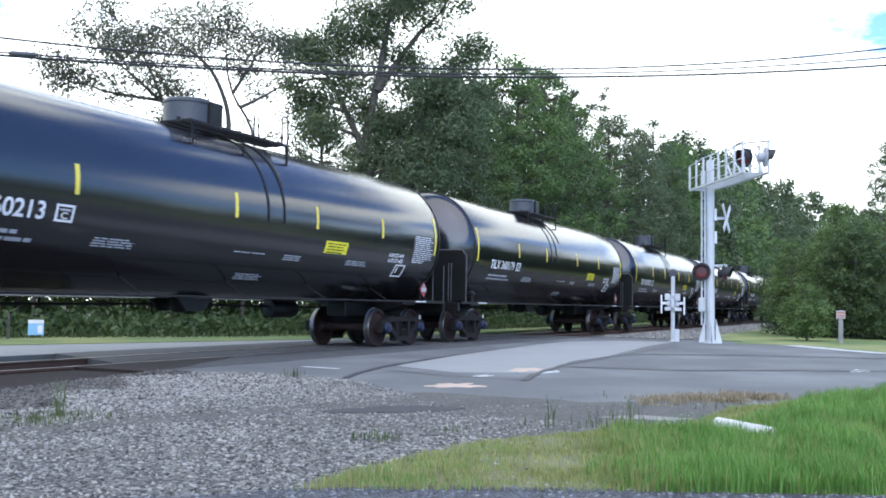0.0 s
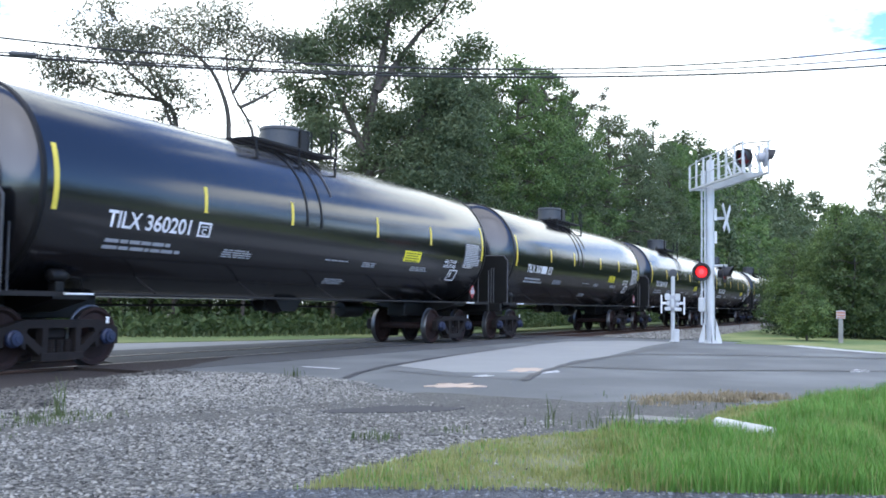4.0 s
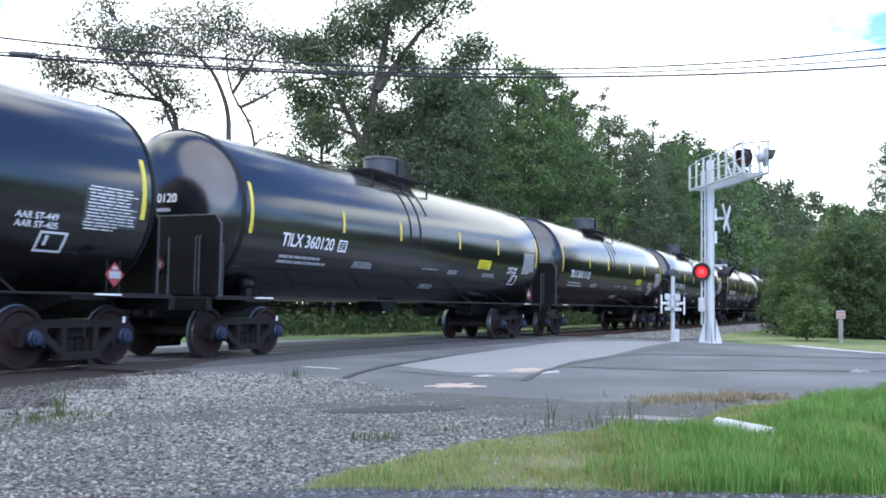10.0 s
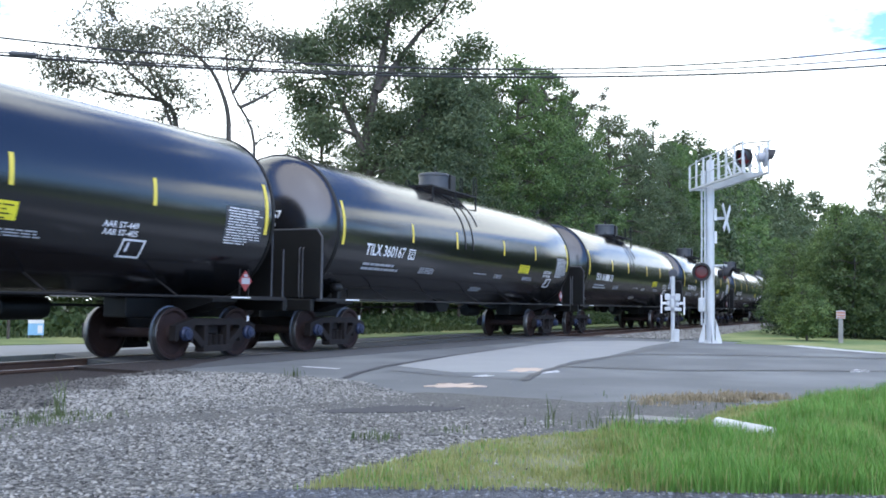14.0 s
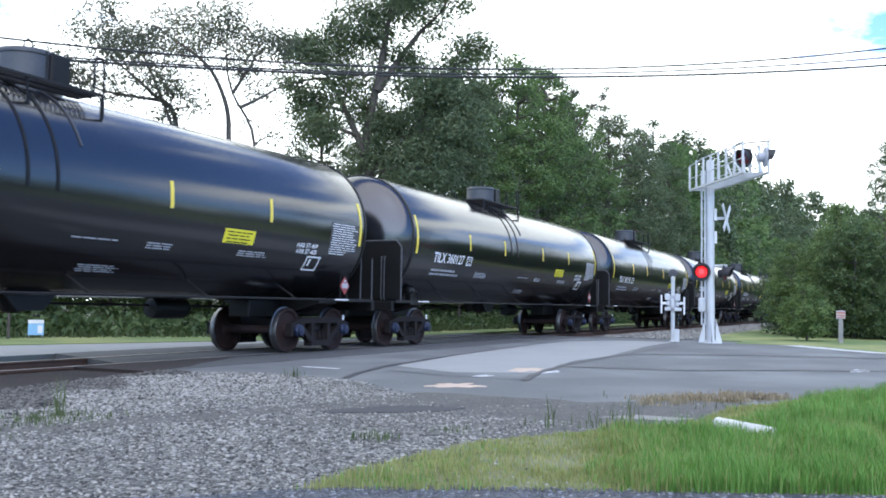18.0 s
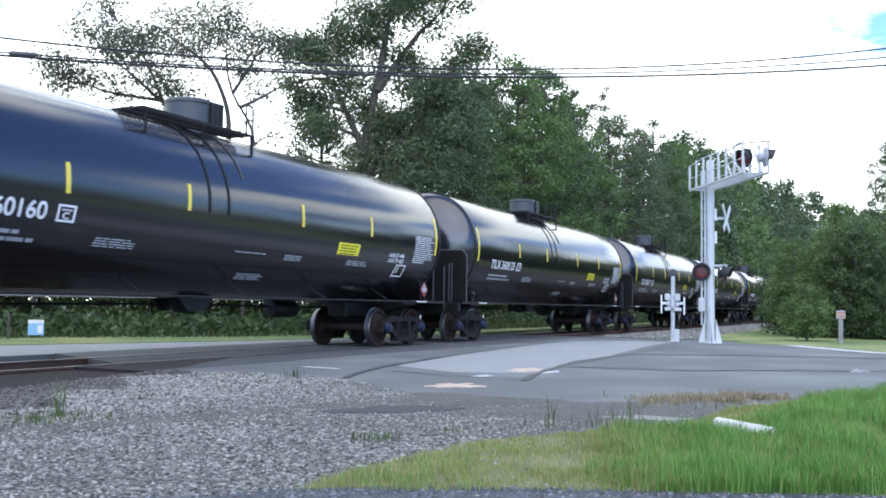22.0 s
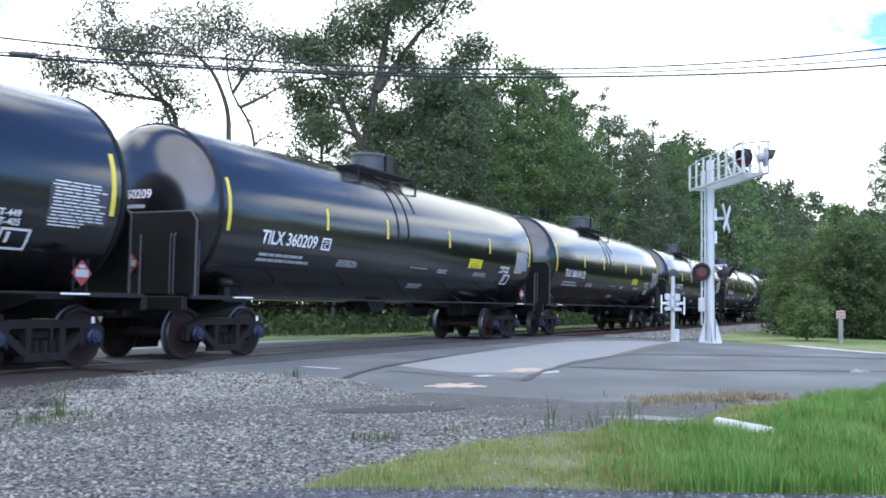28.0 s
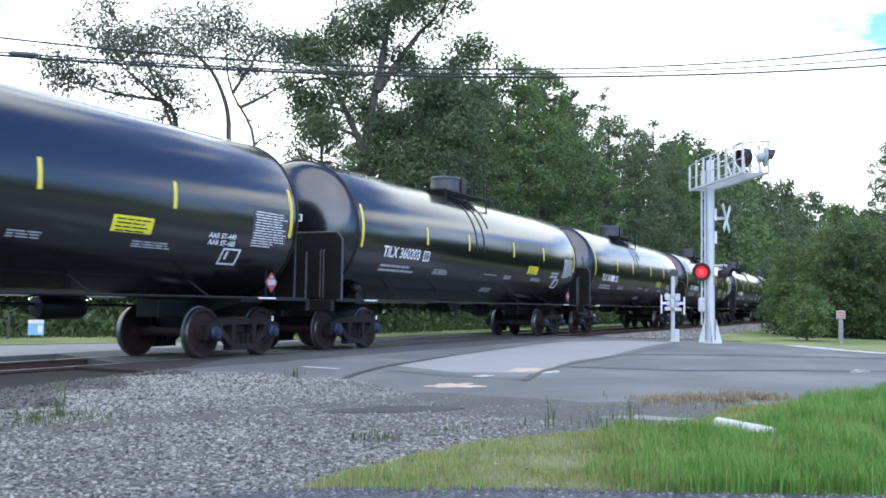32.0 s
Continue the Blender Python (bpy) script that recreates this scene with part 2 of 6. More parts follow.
def pebbled(m, size, dark, light, soft=0.6):
    """Packs small stones of uneven tone, with dark joints, over a ground material."""
    n, l = m.node_tree.nodes, m.node_tree.links
    b = n["Principled BSDF"]
    tc, v = n.new("ShaderNodeTexCoord"), n.new("ShaderNodeTexVoronoi")
    v.inputs["Scale"].default_value, v.inputs["Randomness"].default_value = 1 / size, 1.0
    l.new(tc.outputs["Object"], v.inputs["Vector"])
    one = n.new("ShaderNodeSeparateColor")
    l.new(v.outputs["Color"], one.inputs[0])
    tone = n.new("ShaderNodeMix")
    tone.data_type = "RGBA"
    tone.inputs["A"].default_value, tone.inputs["B"].default_value = (*dark, 1), (*light, 1)
    skew = n.new("ShaderNodeMath")
    skew.operation = "POWER"
    skew.inputs[1].default_value = 1.7
    l.new(one.outputs[0], skew.inputs[0])
    l.new(skew.outputs[0], tone.inputs["Factor"])
    mix = n.new("ShaderNodeMix")
    mix.data_type = "RGBA"
    mix.inputs["Factor"].default_value = soft
    l.new(b.inputs["Base Color"].links[0].from_socket, mix.inputs["A"])
    l.new(tone.outputs["Result"], mix.inputs["B"])
    l.new(mix.outputs["Result"], b.inputs["Base Color"])
    bp = n.new("ShaderNodeBump")
    bp.invert = True
    bp.inputs["Strength"].default_value, bp.inputs["Distance"].default_value = 1.0, size * 0.8
    l.new(v.outputs["Distance"], bp.inputs["Height"])
    l.new(b.inputs["Normal"].links[0].from_socket, bp.inputs["Normal"])
    l.new(bp.outputs[0], b.inputs["Normal"])


pebbled(M["gravel"], 0.026, (0.012, 0.012, 0.011), (0.30, 0.295, 0.265), 0.72)
pebbled(M["gravel_sooty"], 0.028, (0.007, 0.007, 0.006), (0.15, 0.142, 0.122), 0.72)
pebbled(M["dirt"], 0.015, (0.03, 0.03, 0.027), (0.20, 0.195, 0.175), 0.4)
pebbled(M["chipbase"], 0.018, (0.014, 0.016, 0.019), (0.14, 0.15, 0.165), 0.6)
M["tank"].node_tree.nodes["Principled BSDF"].inputs["Specular IOR Level"].default_value = 0.95
for key in ("truck", "wheel", "grate"):
    M[key].node_tree.nodes["Principled BSDF"].inputs["Specular IOR Level"].default_value = 0.2
M["black"].node_tree.nodes["Principled BSDF"].inputs["Specular IOR Level"].default_value = 0.25


# ---- building helpers ----
def mesh_from(name, bm, mat, smooth=False):
    me = bpy.data.meshes.new(name)
    bmesh.ops.recalc_face_normals(bm, faces=bm.faces)
    bm.to_mesh(me)
    bm.free()
    for x in (mat if isinstance(mat, (list, tuple)) else [mat]):
        me.materials.append(x)
    if smooth:
        me.polygons.foreach_set("use_smooth", [True] * len(me.polygons))
        me.set_sharp_from_angle(angle=radians(35))
    return me


def part(name, bm, mat, parent, label="", smooth=False, m=None):
    ob = new(name, mesh_from(name, bm, mat, smooth))
    ob.parent = parent
    if m is not None:
        ob.matrix_basis = m
    if label:
        tagged(ob, label)
    return ob


def thing(name, bm, mat, label, category, group="", kind="", smooth=False, m=None):
    ob = new(name, mesh_from(name, bm, mat, smooth) if bm else None)
    if m is not None:
        ob.matrix_basis = m
    return tagged(ob, label, category, group, kind)


def box(bm, x0, x1, y0, y1, z0, z1, bevel=0.0, m=None):
    r = bmesh.ops.create_cube(bm, size=1.0)
    vs = r["verts"]
    for v in vs:
        v.co = Vector(((x0 + x1) / 2 + v.co.x * (x1 - x0), (y0 + y1) / 2 + v.co.y * (y1 - y0), (z0 + z1) / 2 + v.co.z * (z1 - z0)))
    if bevel:
        es = list({e for v in vs for e in v.link_edges})
        r = bmesh.ops.bevel(bm, geom=es, offset=bevel, segments=1, affect="EDGES", profile=0.7)
        vs = [v for v in r["verts"]]
    if m is not None:
        bmesh.ops.transform(bm, matrix=m, verts=vs)
    return bm


def tube(bm, pts, radius, seg=8, closed=True):
    """A round bar through pts; radius may be a list."""
    pts = [Vector(p) for p in pts]
    rad = radius if isinstance(radius, (list, tuple)) else [radius] * len(pts)
    rings, side = [], None
    for i, p in enumerate(pts):
        d = (pts[min(i + 1, len(pts) - 1)] - pts[max(i - 1, 0)]).normalized()
        if side is None:
            side = d.orthogonal().normalized()
        side = (side - d * side.dot(d)).normalized()
        up = d.cross(side)
        rings.append([bm.verts.new(p + (side * math.cos(a) + up * math.sin(a)) * rad[i]) for a in (k * math.tau / seg for k in range(seg))])
    for a, b in zip(rings, rings[1:]):
        for k in range(seg):
            bm.faces.new((a[k], a[(k + 1) % seg], b[(k + 1) % seg], b[k]))
    if closed:
        bm.faces.new(rings[0][::-1])
        bm.faces.new(rings[-1])
    return bm


def lathe(bm, profile, axis="x", seg=32, centre=(0, 0, 0), mats=None):
    """Turn (along, radius) pairs about an axis."""
    c = Vector(centre)
    rings = []
    for u, r in profile:
        ring = []
        for k in range(seg):
            a = k * math.tau / seg
            s, t = r * math.cos(a), r * math.sin(a)
            p = {"x": (u, s, t), "y": (s, u, t), "z": (s, t, u)}[axis]
            ring.append(bm.verts.new(c + Vector(p)))
        rings.append(ring)
    for i, (a, b) in enumerate(zip(rings, rings[1:])):
        for k in range(seg):
            f = bm.faces.new((a[k], a[(k + 1) % seg], b[(k + 1) % seg], b[k]))
            if mats:
                f.material_index = mats[i]
    bm.faces.new(rings[0][::-1])
    bm.faces.new(rings[-1])
    return bm


def extrude_outline(bm, pts, y0, y1):
    """A plate with the outline pts in x and z, from y0 to y1."""
    a = [bm.verts.new((x, y0, z)) for x, z in pts]
    b = [bm.verts.new((x, y1, z)) for x, z in pts]
    bm.faces.new(a)
    bm.faces.new(b[::-1])
    for i in range(len(pts)):
        j = (i + 1) % len(pts)
        bm.faces.new((a[i], b[i], b[j], a[j]))
    return bm


def slab(bm, pts, top, bottom):
    """A flat layer of ground with the outline pts in x and y."""
    a = [bm.verts.new((x, y, top)) for x, y in pts]
    b = [bm.verts.new((x, y, bottom)) for x, y in pts]
    bm.faces.new(a)
    for i in range(len(pts)):
        j = (i + 1) % len(pts)
        bm.faces.new((a[i], b[i], b[j], a[j]))
    bmesh.ops.triangulate(bm, faces=[f for f in bm.faces if len(f.verts) > 4])
    return bm


def wavy(pts, step=0.5, amount=0.12, seed=1):
    """An outline with its straight runs broken up, for ragged edges."""
    out = []
    for i, p in enumerate(pts):
        q = pts[(i + 1) % len(pts)]
        p, q = Vector(p), Vector(q)
        n = max(1, min(40, int((q - p).length / step)))
        for k in range(n):
            w = p.lerp(q, k / n)
            out.append((w.x + amount * noise.noise((w.x * 1.3, w.y * 1.3, seed)), w.y + amount * noise.noise((w.x * 1.3, w.y * 1.3, seed + 7))))
    return out


def raw_mesh(name, verts, faces_n, mat, smooth=False):
    """A mesh of many alike faces: verts (n, 3), faces (m, k) from numpy."""
    me = bpy.data.meshes.new(name)
    m, k = faces_n.shape
    me.vertices.add(len(verts))
    me.vertices.foreach_set("co", verts.astype(np.float32).ravel())
    me.loops.add(m * k)
    me.loops.foreach_set("vertex_index", faces_n.astype(np.int32).ravel())
    me.polygons.add(m)
    me.polygons.foreach_set("loop_start", np.arange(m, dtype=np.int32) * k)
    me.polygons.foreach_set("loop_total", np.full(m, k, dtype=np.int32))
    if smooth:
        me.polygons.foreach_set("use_smooth", [True] * m)
    me.update(calc_edges=True)
    for x in (mat if isinstance(mat, (list, tuple)) else [mat]):
        me.materials.append(x)
    return me


def inside(px, py, poly):
    """Which of the points lie in the outline."""
    hit = np.zeros(len(px), bool)
    for i in range(len(poly)):
        (x0, y0), (x1, y1) = poly[i], poly[(i + 1) % len(poly)]
        c = ((y0 > py) != (y1 > py)) & (px < (x1 - x0) * (py - y0) / ((y1 - y0) or 1e-9) + x0)
        hit ^= c
    return hit


# ---- ground, road and track ----
bm = bmesh.new()
xs = [-2600, -900, -300, -100, -40, -15, 0, 6, 12, 20, 30, 45, 70, 120, 300, 900, 2600]
ys = [-2600, -800, -250, -80, -30, -14, -8, -2.6, -2.0, 2.0, 2.6, 8, 20, 60, 200, 800, 2600]
gv = [[bm.verts.new((x, y, -0.24 if abs(y) < 2.3 else -0.06)) for x in xs] for y in ys]
for j in range(len(ys) - 1):
    for i in range(len(xs) - 1):
        bm.faces.new((gv[j][i], gv[j][i + 1], gv[j + 1][i + 1], gv[j + 1][i]))
thing("ground", bm, M["ground"], "rough grassy soil around the railway crossing", "ground", kind="structure")

ROAD_NEAR = [(11.2, -2.35), (11.8, -4.1), (11.1, -5.7), (10.0, -6.9), (8.3, -8.4), (8.2, -9.6), (8.6, -10.7), (10.0, -11.0), (11.0, -11.3), (12.0, -11.8), (13.0, -12.4), (15.0, -14.2), (19.6, -20), (25, -60),
             (33, -60), (26.5, -20), (25.2, -14), (26.3, -11.7), (28.4, -10.4), (30.3, -9.4), (32.2, -7.9), (32.8, -5.5), (33.2, -2.35)]
thing("road", slab(bmesh.new(), wavy(ROAD_NEAR, 0.6, 0.10, 3), -0.012, -0.2), M["asphalt"], "weathered grey asphalt road leading to the crossing", "road", kind="structure")
FAR_ROAD = [(12.3, 2.3), (33.0, 2.3), (25.5, 2.45), (22.3, 3.3), (15.1, 5.7), (0, 11.2), (-30, 22), (-60, 33), (-62, 26), (-32, 15.5), (-3, 5.0), (8, 2.35)]
thing("road", slab(bmesh.new(), FAR_ROAD, -0.014, -0.2), M["asphalt_pale"], "pale grey road running on beyond the track", "road", kind="structure")

# the asphalt of the crossing, in strips beside and between the rails
for y0, y1 in ((-2.36, -0.80), (-0.63, 0.63), (0.80, 2.31)):
    e0, e1 = 11.25 + (y0 + 2.36) * 0.5, 11.25 + (y1 + 2.36) * 0.5
    thing("crossing_panel", slab(bmesh.new(), wavy([(e0, y0), (33.0, y0), (33.0, y1), (e1, y1)], 3.0, 0.0), -0.006, -0.2), M["asphalt_dark"], "dark asphalt of the level crossing beside the rails", "road", kind="structure")

bm = bmesh.new()
for x0, x1 in ((-640, 11.2), (33.2, 760)):
    slab(bm, [(x0, -2.3), (x1, -2.3), (x1, 2.3), (x0, 2.3)], -0.17, -0.3)
slab(bm, wavy([(-20, -3.5), (8.2, -3.45), (10.4, -2.9), (11.35, -2.2), (11.35, -0.88), (-20, -0.88)], 0.3, 0.10, 31), -0.05, -0.3)
thing("track_bed", bm, M["bed"], "oily brown ballast of the track bed", "ballast", kind="structure")

PROFILE = [(-0.07, -0.17), (-0.07, -0.155), (-0.012, -0.135), (-0.012, -0.05), (-0.036, -0.035), (-0.036, -0.004), (-0.03, 0.0), (0.03, 0.0), (0.036, -0.004), (0.036, -0.035), (0.012, -0.05), (0.012, -0.135), (0.07, -0.155), (0.07, -0.17)]
for side in (-0.7525, 0.7525):
    bm = bmesh.new()
    rings = [[bm.verts.new((x, side + u, w)) for u, w in PROFILE] for x in (-640, 0, 20, 60, 760)]
    for a, b in zip(rings, rings[1:]):
        for k in range(len(PROFILE)):
            f = bm.faces.new((a[k], b[k], b[(k + 1) % len(PROFILE)], a[(k + 1) % len(PROFILE)]))
            f.material_index = 0 if k in (5, 6, 7) else 1
    thing("rail", bm, [M["rail"], M["railside"]], "worn steel rail with rusty sides, flush in the crossing", "rail", kind="structure")
bm = box(bmesh.new(), -0.11, 0.11, -1.3, 1.3, -0.2, -0.158, 0.012)
tie_mesh = mesh_from("tie", bm, M["tie"])
ties = tagged(new("track_ties"), "dark creosoted wooden ties under the rails", "railway tie", kind="structure")
for i in range(60):
    x = 11.0 - 0.5 * i if i < 30 else 33.6 + 0.5 * (i - 30)
    t = new("tie", tie_mesh)
    t.parent = ties
    t.matrix_basis = pose(x, random.uniform(-0.04, 0.04), 0, 0, 0, random.uniform(-1, 1))

LOT = [(-8, -3.05), (8.0, -2.98), (9.9, -2.58), (11.2, -2.3), (11.7, -4.0), (11.2, -5.8), (10.1, -7.0), (8.4, -8.5), (8.4, -9.6), (7.0, -9.4), (5.6, -10.3), (6.1, -11.6), (6.7, -12.7), (9.5, -15.5), (9.5, -19), (-8, -19)]
thing("gravel_lot", slab(bmesh.new(), wavy(LOT, 0.5, 0.15, 5), -0.0165, -0.2), M["gravel"], "crushed grey gravel beside the track", "gravel", kind="structure")
thing("stained_gravel", slab(bmesh.new(), wavy([(-8, -3.08), (7.9, -3.0), (9.8, -2.64), (10.3, -2.75), (9.3, -3.4), (7.0, -4.5), (4.5, -5.0), (-8, -5.1)], 0.12, 0.12, 51), -0.0140, -0.2), M["gravel_sooty"], "soot-stained gravel beside the track", "gravel", kind="structure")
PATCH = [(14.4, -4.6), (18.3, -3.95), (22.9, -3.4), (28.0, -3.2), (30.0, -4.3), (30.4, -5.9), (26.5, -6.0), (20.2, -6.6), (17.5, -6.6), (14.3, -7.2), (13.6, -6.0)]
thing("pavement", slab(bmesh.new(), wavy(PATCH, 0.5, 0.05, 8), -0.006, -0.03), M["asphalt_pale"], "pale newer asphalt patch in the road", "road patch", kind="structure")
TURF = [(4.5, -9.2), (5.6, -9.25), (6.6, -9.3), (7.1, -9.55), (7.9, -10.0), (8.3, -10.35), (9.0, -10.55), (10.2, -10.65), (11.3, -11.0), (12.2, -11.5), (13.2, -12.1), (15.5, -13.8), (20, -20), (14, -20), (8.0, -14.5), (6.0, -12.2), (5.3, -10.7)]
thing("grass_island", slab(bmesh.new(), wavy(TURF, 0.3, 0.2, 9), -0.008, -0.06), M["turf"], "unmown grass island at the edge of the lot", "grass", kind="structure")
LAWN = [(30.6, -7.7), (32.8, -7.6), (33.4, -6.4), (46, -5.0), (75, -4.6), (75, -45), (34, -45), (26.8, -20), (25.6, -14), (26.6, -11.9), (28.6, -10.55), (30.6, -9.5)]
thing("lawn", slab(bmesh.new(), wavy(LAWN, 0.8, 0.1, 2), -0.004, -0.05), M["lawn"], "mown green lawn beside the road", "grass", kind="structure")
VERGE = [(25.7, 2.6), (33, 2.5), (75, 2.7), (75, 9), (24, 12.5), (0, 20), (-30, 31), (-30, 22.2), (0, 11.4), (15.1, 5.9), (22.3, 3.5)]
thing("verge", slab(bmesh.new(), wavy(VERGE, 0.8, 0.1, 2), -0.008, -0.05), M["lawn"], "strip of mown grass beyond the far road", "grass", kind="structure")
SHOULDER = [(33.4, -6.2), (33.0, -2.4), (180, -2.4), (180, -4.4), (46, -4.8)]
thing("ballast_shoulder", slab(bmesh.new(), SHOULDER, -0.004, -0.06), M["gravel"], "grey gravel shoulder along the track", "gravel", kind="structure")


# ---- tank cars ----
R, ZC, HALF, PITCH_LEN = 1.59, 2.647, 7.80, 18.1
TRUCK_X, AXLE_X, WHEEL_R = 6.96, 0.883, 0.457


def round_shell(bm, x0, x1, a0, a1, off=0.004, n=6, side=-1):
    """A thin curved plate on the tank's side; angles in degrees above the middle."""
    rows = []
    for i in range(n + 1):
        a = radians(a0 + (a1 - a0) * i / n)
        rows.append([bm.verts.new((x, side * (R + o) * math.cos(a), ZC + (R + o) * math.sin(a))) for o in (0.0005, off) for x in (x0, x1)])
    for p, q in zip(rows, rows[1:]):
        for k in ((2, 3), (1, 0), (0, 2), (3, 1)):
            bm.faces.new((p[k[0]], p[k[1]], q[k[1]], q[k[0]]))
    for p in (rows[0], rows[-1]):
        bm.faces.new((p[0], p[1], p[3], p[2]))
    return bm


def bars(bm, x0, x1, a_top, n, height=1.7, gap=1.5, seed=0, off=0.005, words=True):
    """Lines of small print on the tank as plain bars."""
    rnd = random.Random(seed)
    for i in range(n):
        a = a_top - i * (height + gap)
        x = x0 + rnd.uniform(0, 0.05)
        end = x1 - rnd.uniform(0, 0.2) * (x1 - x0)
        while x < end:
            w = min(rnd.uniform(0.10, 0.35) if words else end - x, end - x)
            round_shell(bm, x, x + w, a - height, a, off, 1)
            x += w + 0.035
    return bm


def lettering(body, x0, width, z_top, height, off=0.007, flip=1):
    """A word painted on the side of the tank."""
    cu = bpy.data.curves.new("lettering", "FONT")
    cu.body, cu.offset = body, 0.018
    ob = bpy.data.objects.new("lettering", cu)
    scene.collection.objects.link(ob)
    dg = bpy.context.evaluated_depsgraph_get()
    me = bpy.data.meshes.new_from_object(ob.evaluated_get(dg))
    bpy.data.objects.remove(ob)
    co = np.array([v.co[:] for v in me.vertices])
    lo, hi = co.min(0), co.max(0)
    u = (co[:, 0] - lo[0]) / (hi[0] - lo[0]) * width + x0
    w = (co[:, 1] - lo[1]) / (hi[1] - lo[1]) * height + z_top - height
    a = (w - ZC) / R
    out = np.stack([u, -(R + off) * np.cos(a), ZC + (R + off) * np.sin(a)], 1)
    me.vertices.foreach_set("co", out.astype(np.float32).ravel())
    me.materials.clear()
    me.materials.append(M["white"])
    me.update()
    return me


def build_truck(parent, x):
    bm = box(bmesh.new(), -0.2, 0.2, -0.95, 0.95, 0.42, 0.72, 0.04)
    truck = part("truck", bm, M["truck"], parent, "cast steel truck coated in brake dust", m=pose(x, 0, 0))
    for s in (-1, 1):
        bm = bmesh.new()
        y0, y1 = s * 0.93, s * 1.07
        extrude_outline(bm, [(-1.12, 0.60), (-0.68, 0.72), (0.68, 0.72), (1.12, 0.60), (1.12, 0.50), (0.72, 0.55), (0.6, 0.60), (-0.6, 0.60), (-0.72, 0.55), (-1.12, 0.50)], y0, y1)
        for e in (-1, 1):
            extrude_outline(bm, [(e * 1.12, 0.52), (e * 1.12, 0.34), (e * 1.04, 0.34), (e * 1.02, 0.52)], y0, y1)
            extrude_outline(bm, [(e * 0.74, 0.56), (e * 0.74, 0.34), (e * 0.66, 0.30), (e * 0.64, 0.60)], y0, y1)
            extrude_outline(bm, [(e * 0.74, 0.46), (e * 0.40, 0.20), (e * 0.30, 0.20), (e * 0.30, 0.28), (e * 0.66, 0.54)], y0, y1)
            extrude_outline(bm, [(e * 0.36, 0.22), (e * 0.36, 0.62), (e * 0.26, 0.62), (e * 0.26, 0.22)], y0, y1)
        extrude_outline(bm, [(-0.40, 0.13), (0.40, 0.13), (0.40, 0.24), (-0.40, 0.24)], s * 0.90, s * 1.10)
        part("side_frame", bm, M["truck"], truck)
        bm = bmesh.new()
        for k in (-0.16, 0.0, 0.16):
            prof = []
            for i in range(15):
                prof.append((0.24 + i * 0.0135, 0.055 if i % 2 else 0.07))
            lathe(bm, prof, "z", 10, (k, s * 1.0, 0))
        part("spring_nest", bm, M["truck"], truck)
        for e in (-1, 1):
            bm = lathe(bmesh.new(), [(0, 0.125), (0.05, 0.125), (0.07, 0.10), (0.11, 0.095), (0.115, 0.05), (0.13, 0.045)], "y", 16)
            if e > 0 and s < 0:
                part("reflector_tag", box(bmesh.new(), 0.85, 0.91, -1.086, -1.072, 0.66, 0.76, 0.003), M["white"], truck, "small white reflector tag")
            part("bearing_cap", bm, M["bearing"], truck, "blue-painted bearing cap", True, pose(e * AXLE_X, s * 1.06, WHEEL_R, 0, 0, 180 if s < 0 else 0))
    for e in (-1, 1):
        bm = bmesh.new()
        half = [(0.83, 0.45), (0.82, 0.457), (0.735, 0.462), (0.725, 0.485), (0.705, 0.488), (0.695, 0.47), (0.69, 0.40), (0.74, 0.36), (0.74, 0.15), (0.69, 0.12), (0.66, 0.095), (0.3, 0.085)]
        left = [(-1.06, 0.07), (-0.88, 0.075), (-0.86, 0.13), (-0.80, 0.17), (-0.79, 0.36), (-0.83, 0.40)] + [(-u, r) for u, r in half]
        full = left + [(-u, r) for u, r in reversed(left)]
        mats = []
        for (u0, r0), (u1, r1) in zip(full, full[1:]):
            mats.append(1 if min(r0, r1) > 0.448 else 0)
        lathe(bm, full, "y", 26, mats=mats)
        part("wheelset", bm, [M["wheel"], M["tread"]], truck, "rusty steel wheels with polished treads", True, pose(e * AXLE_X, 0, WHEEL_R))
    return truck


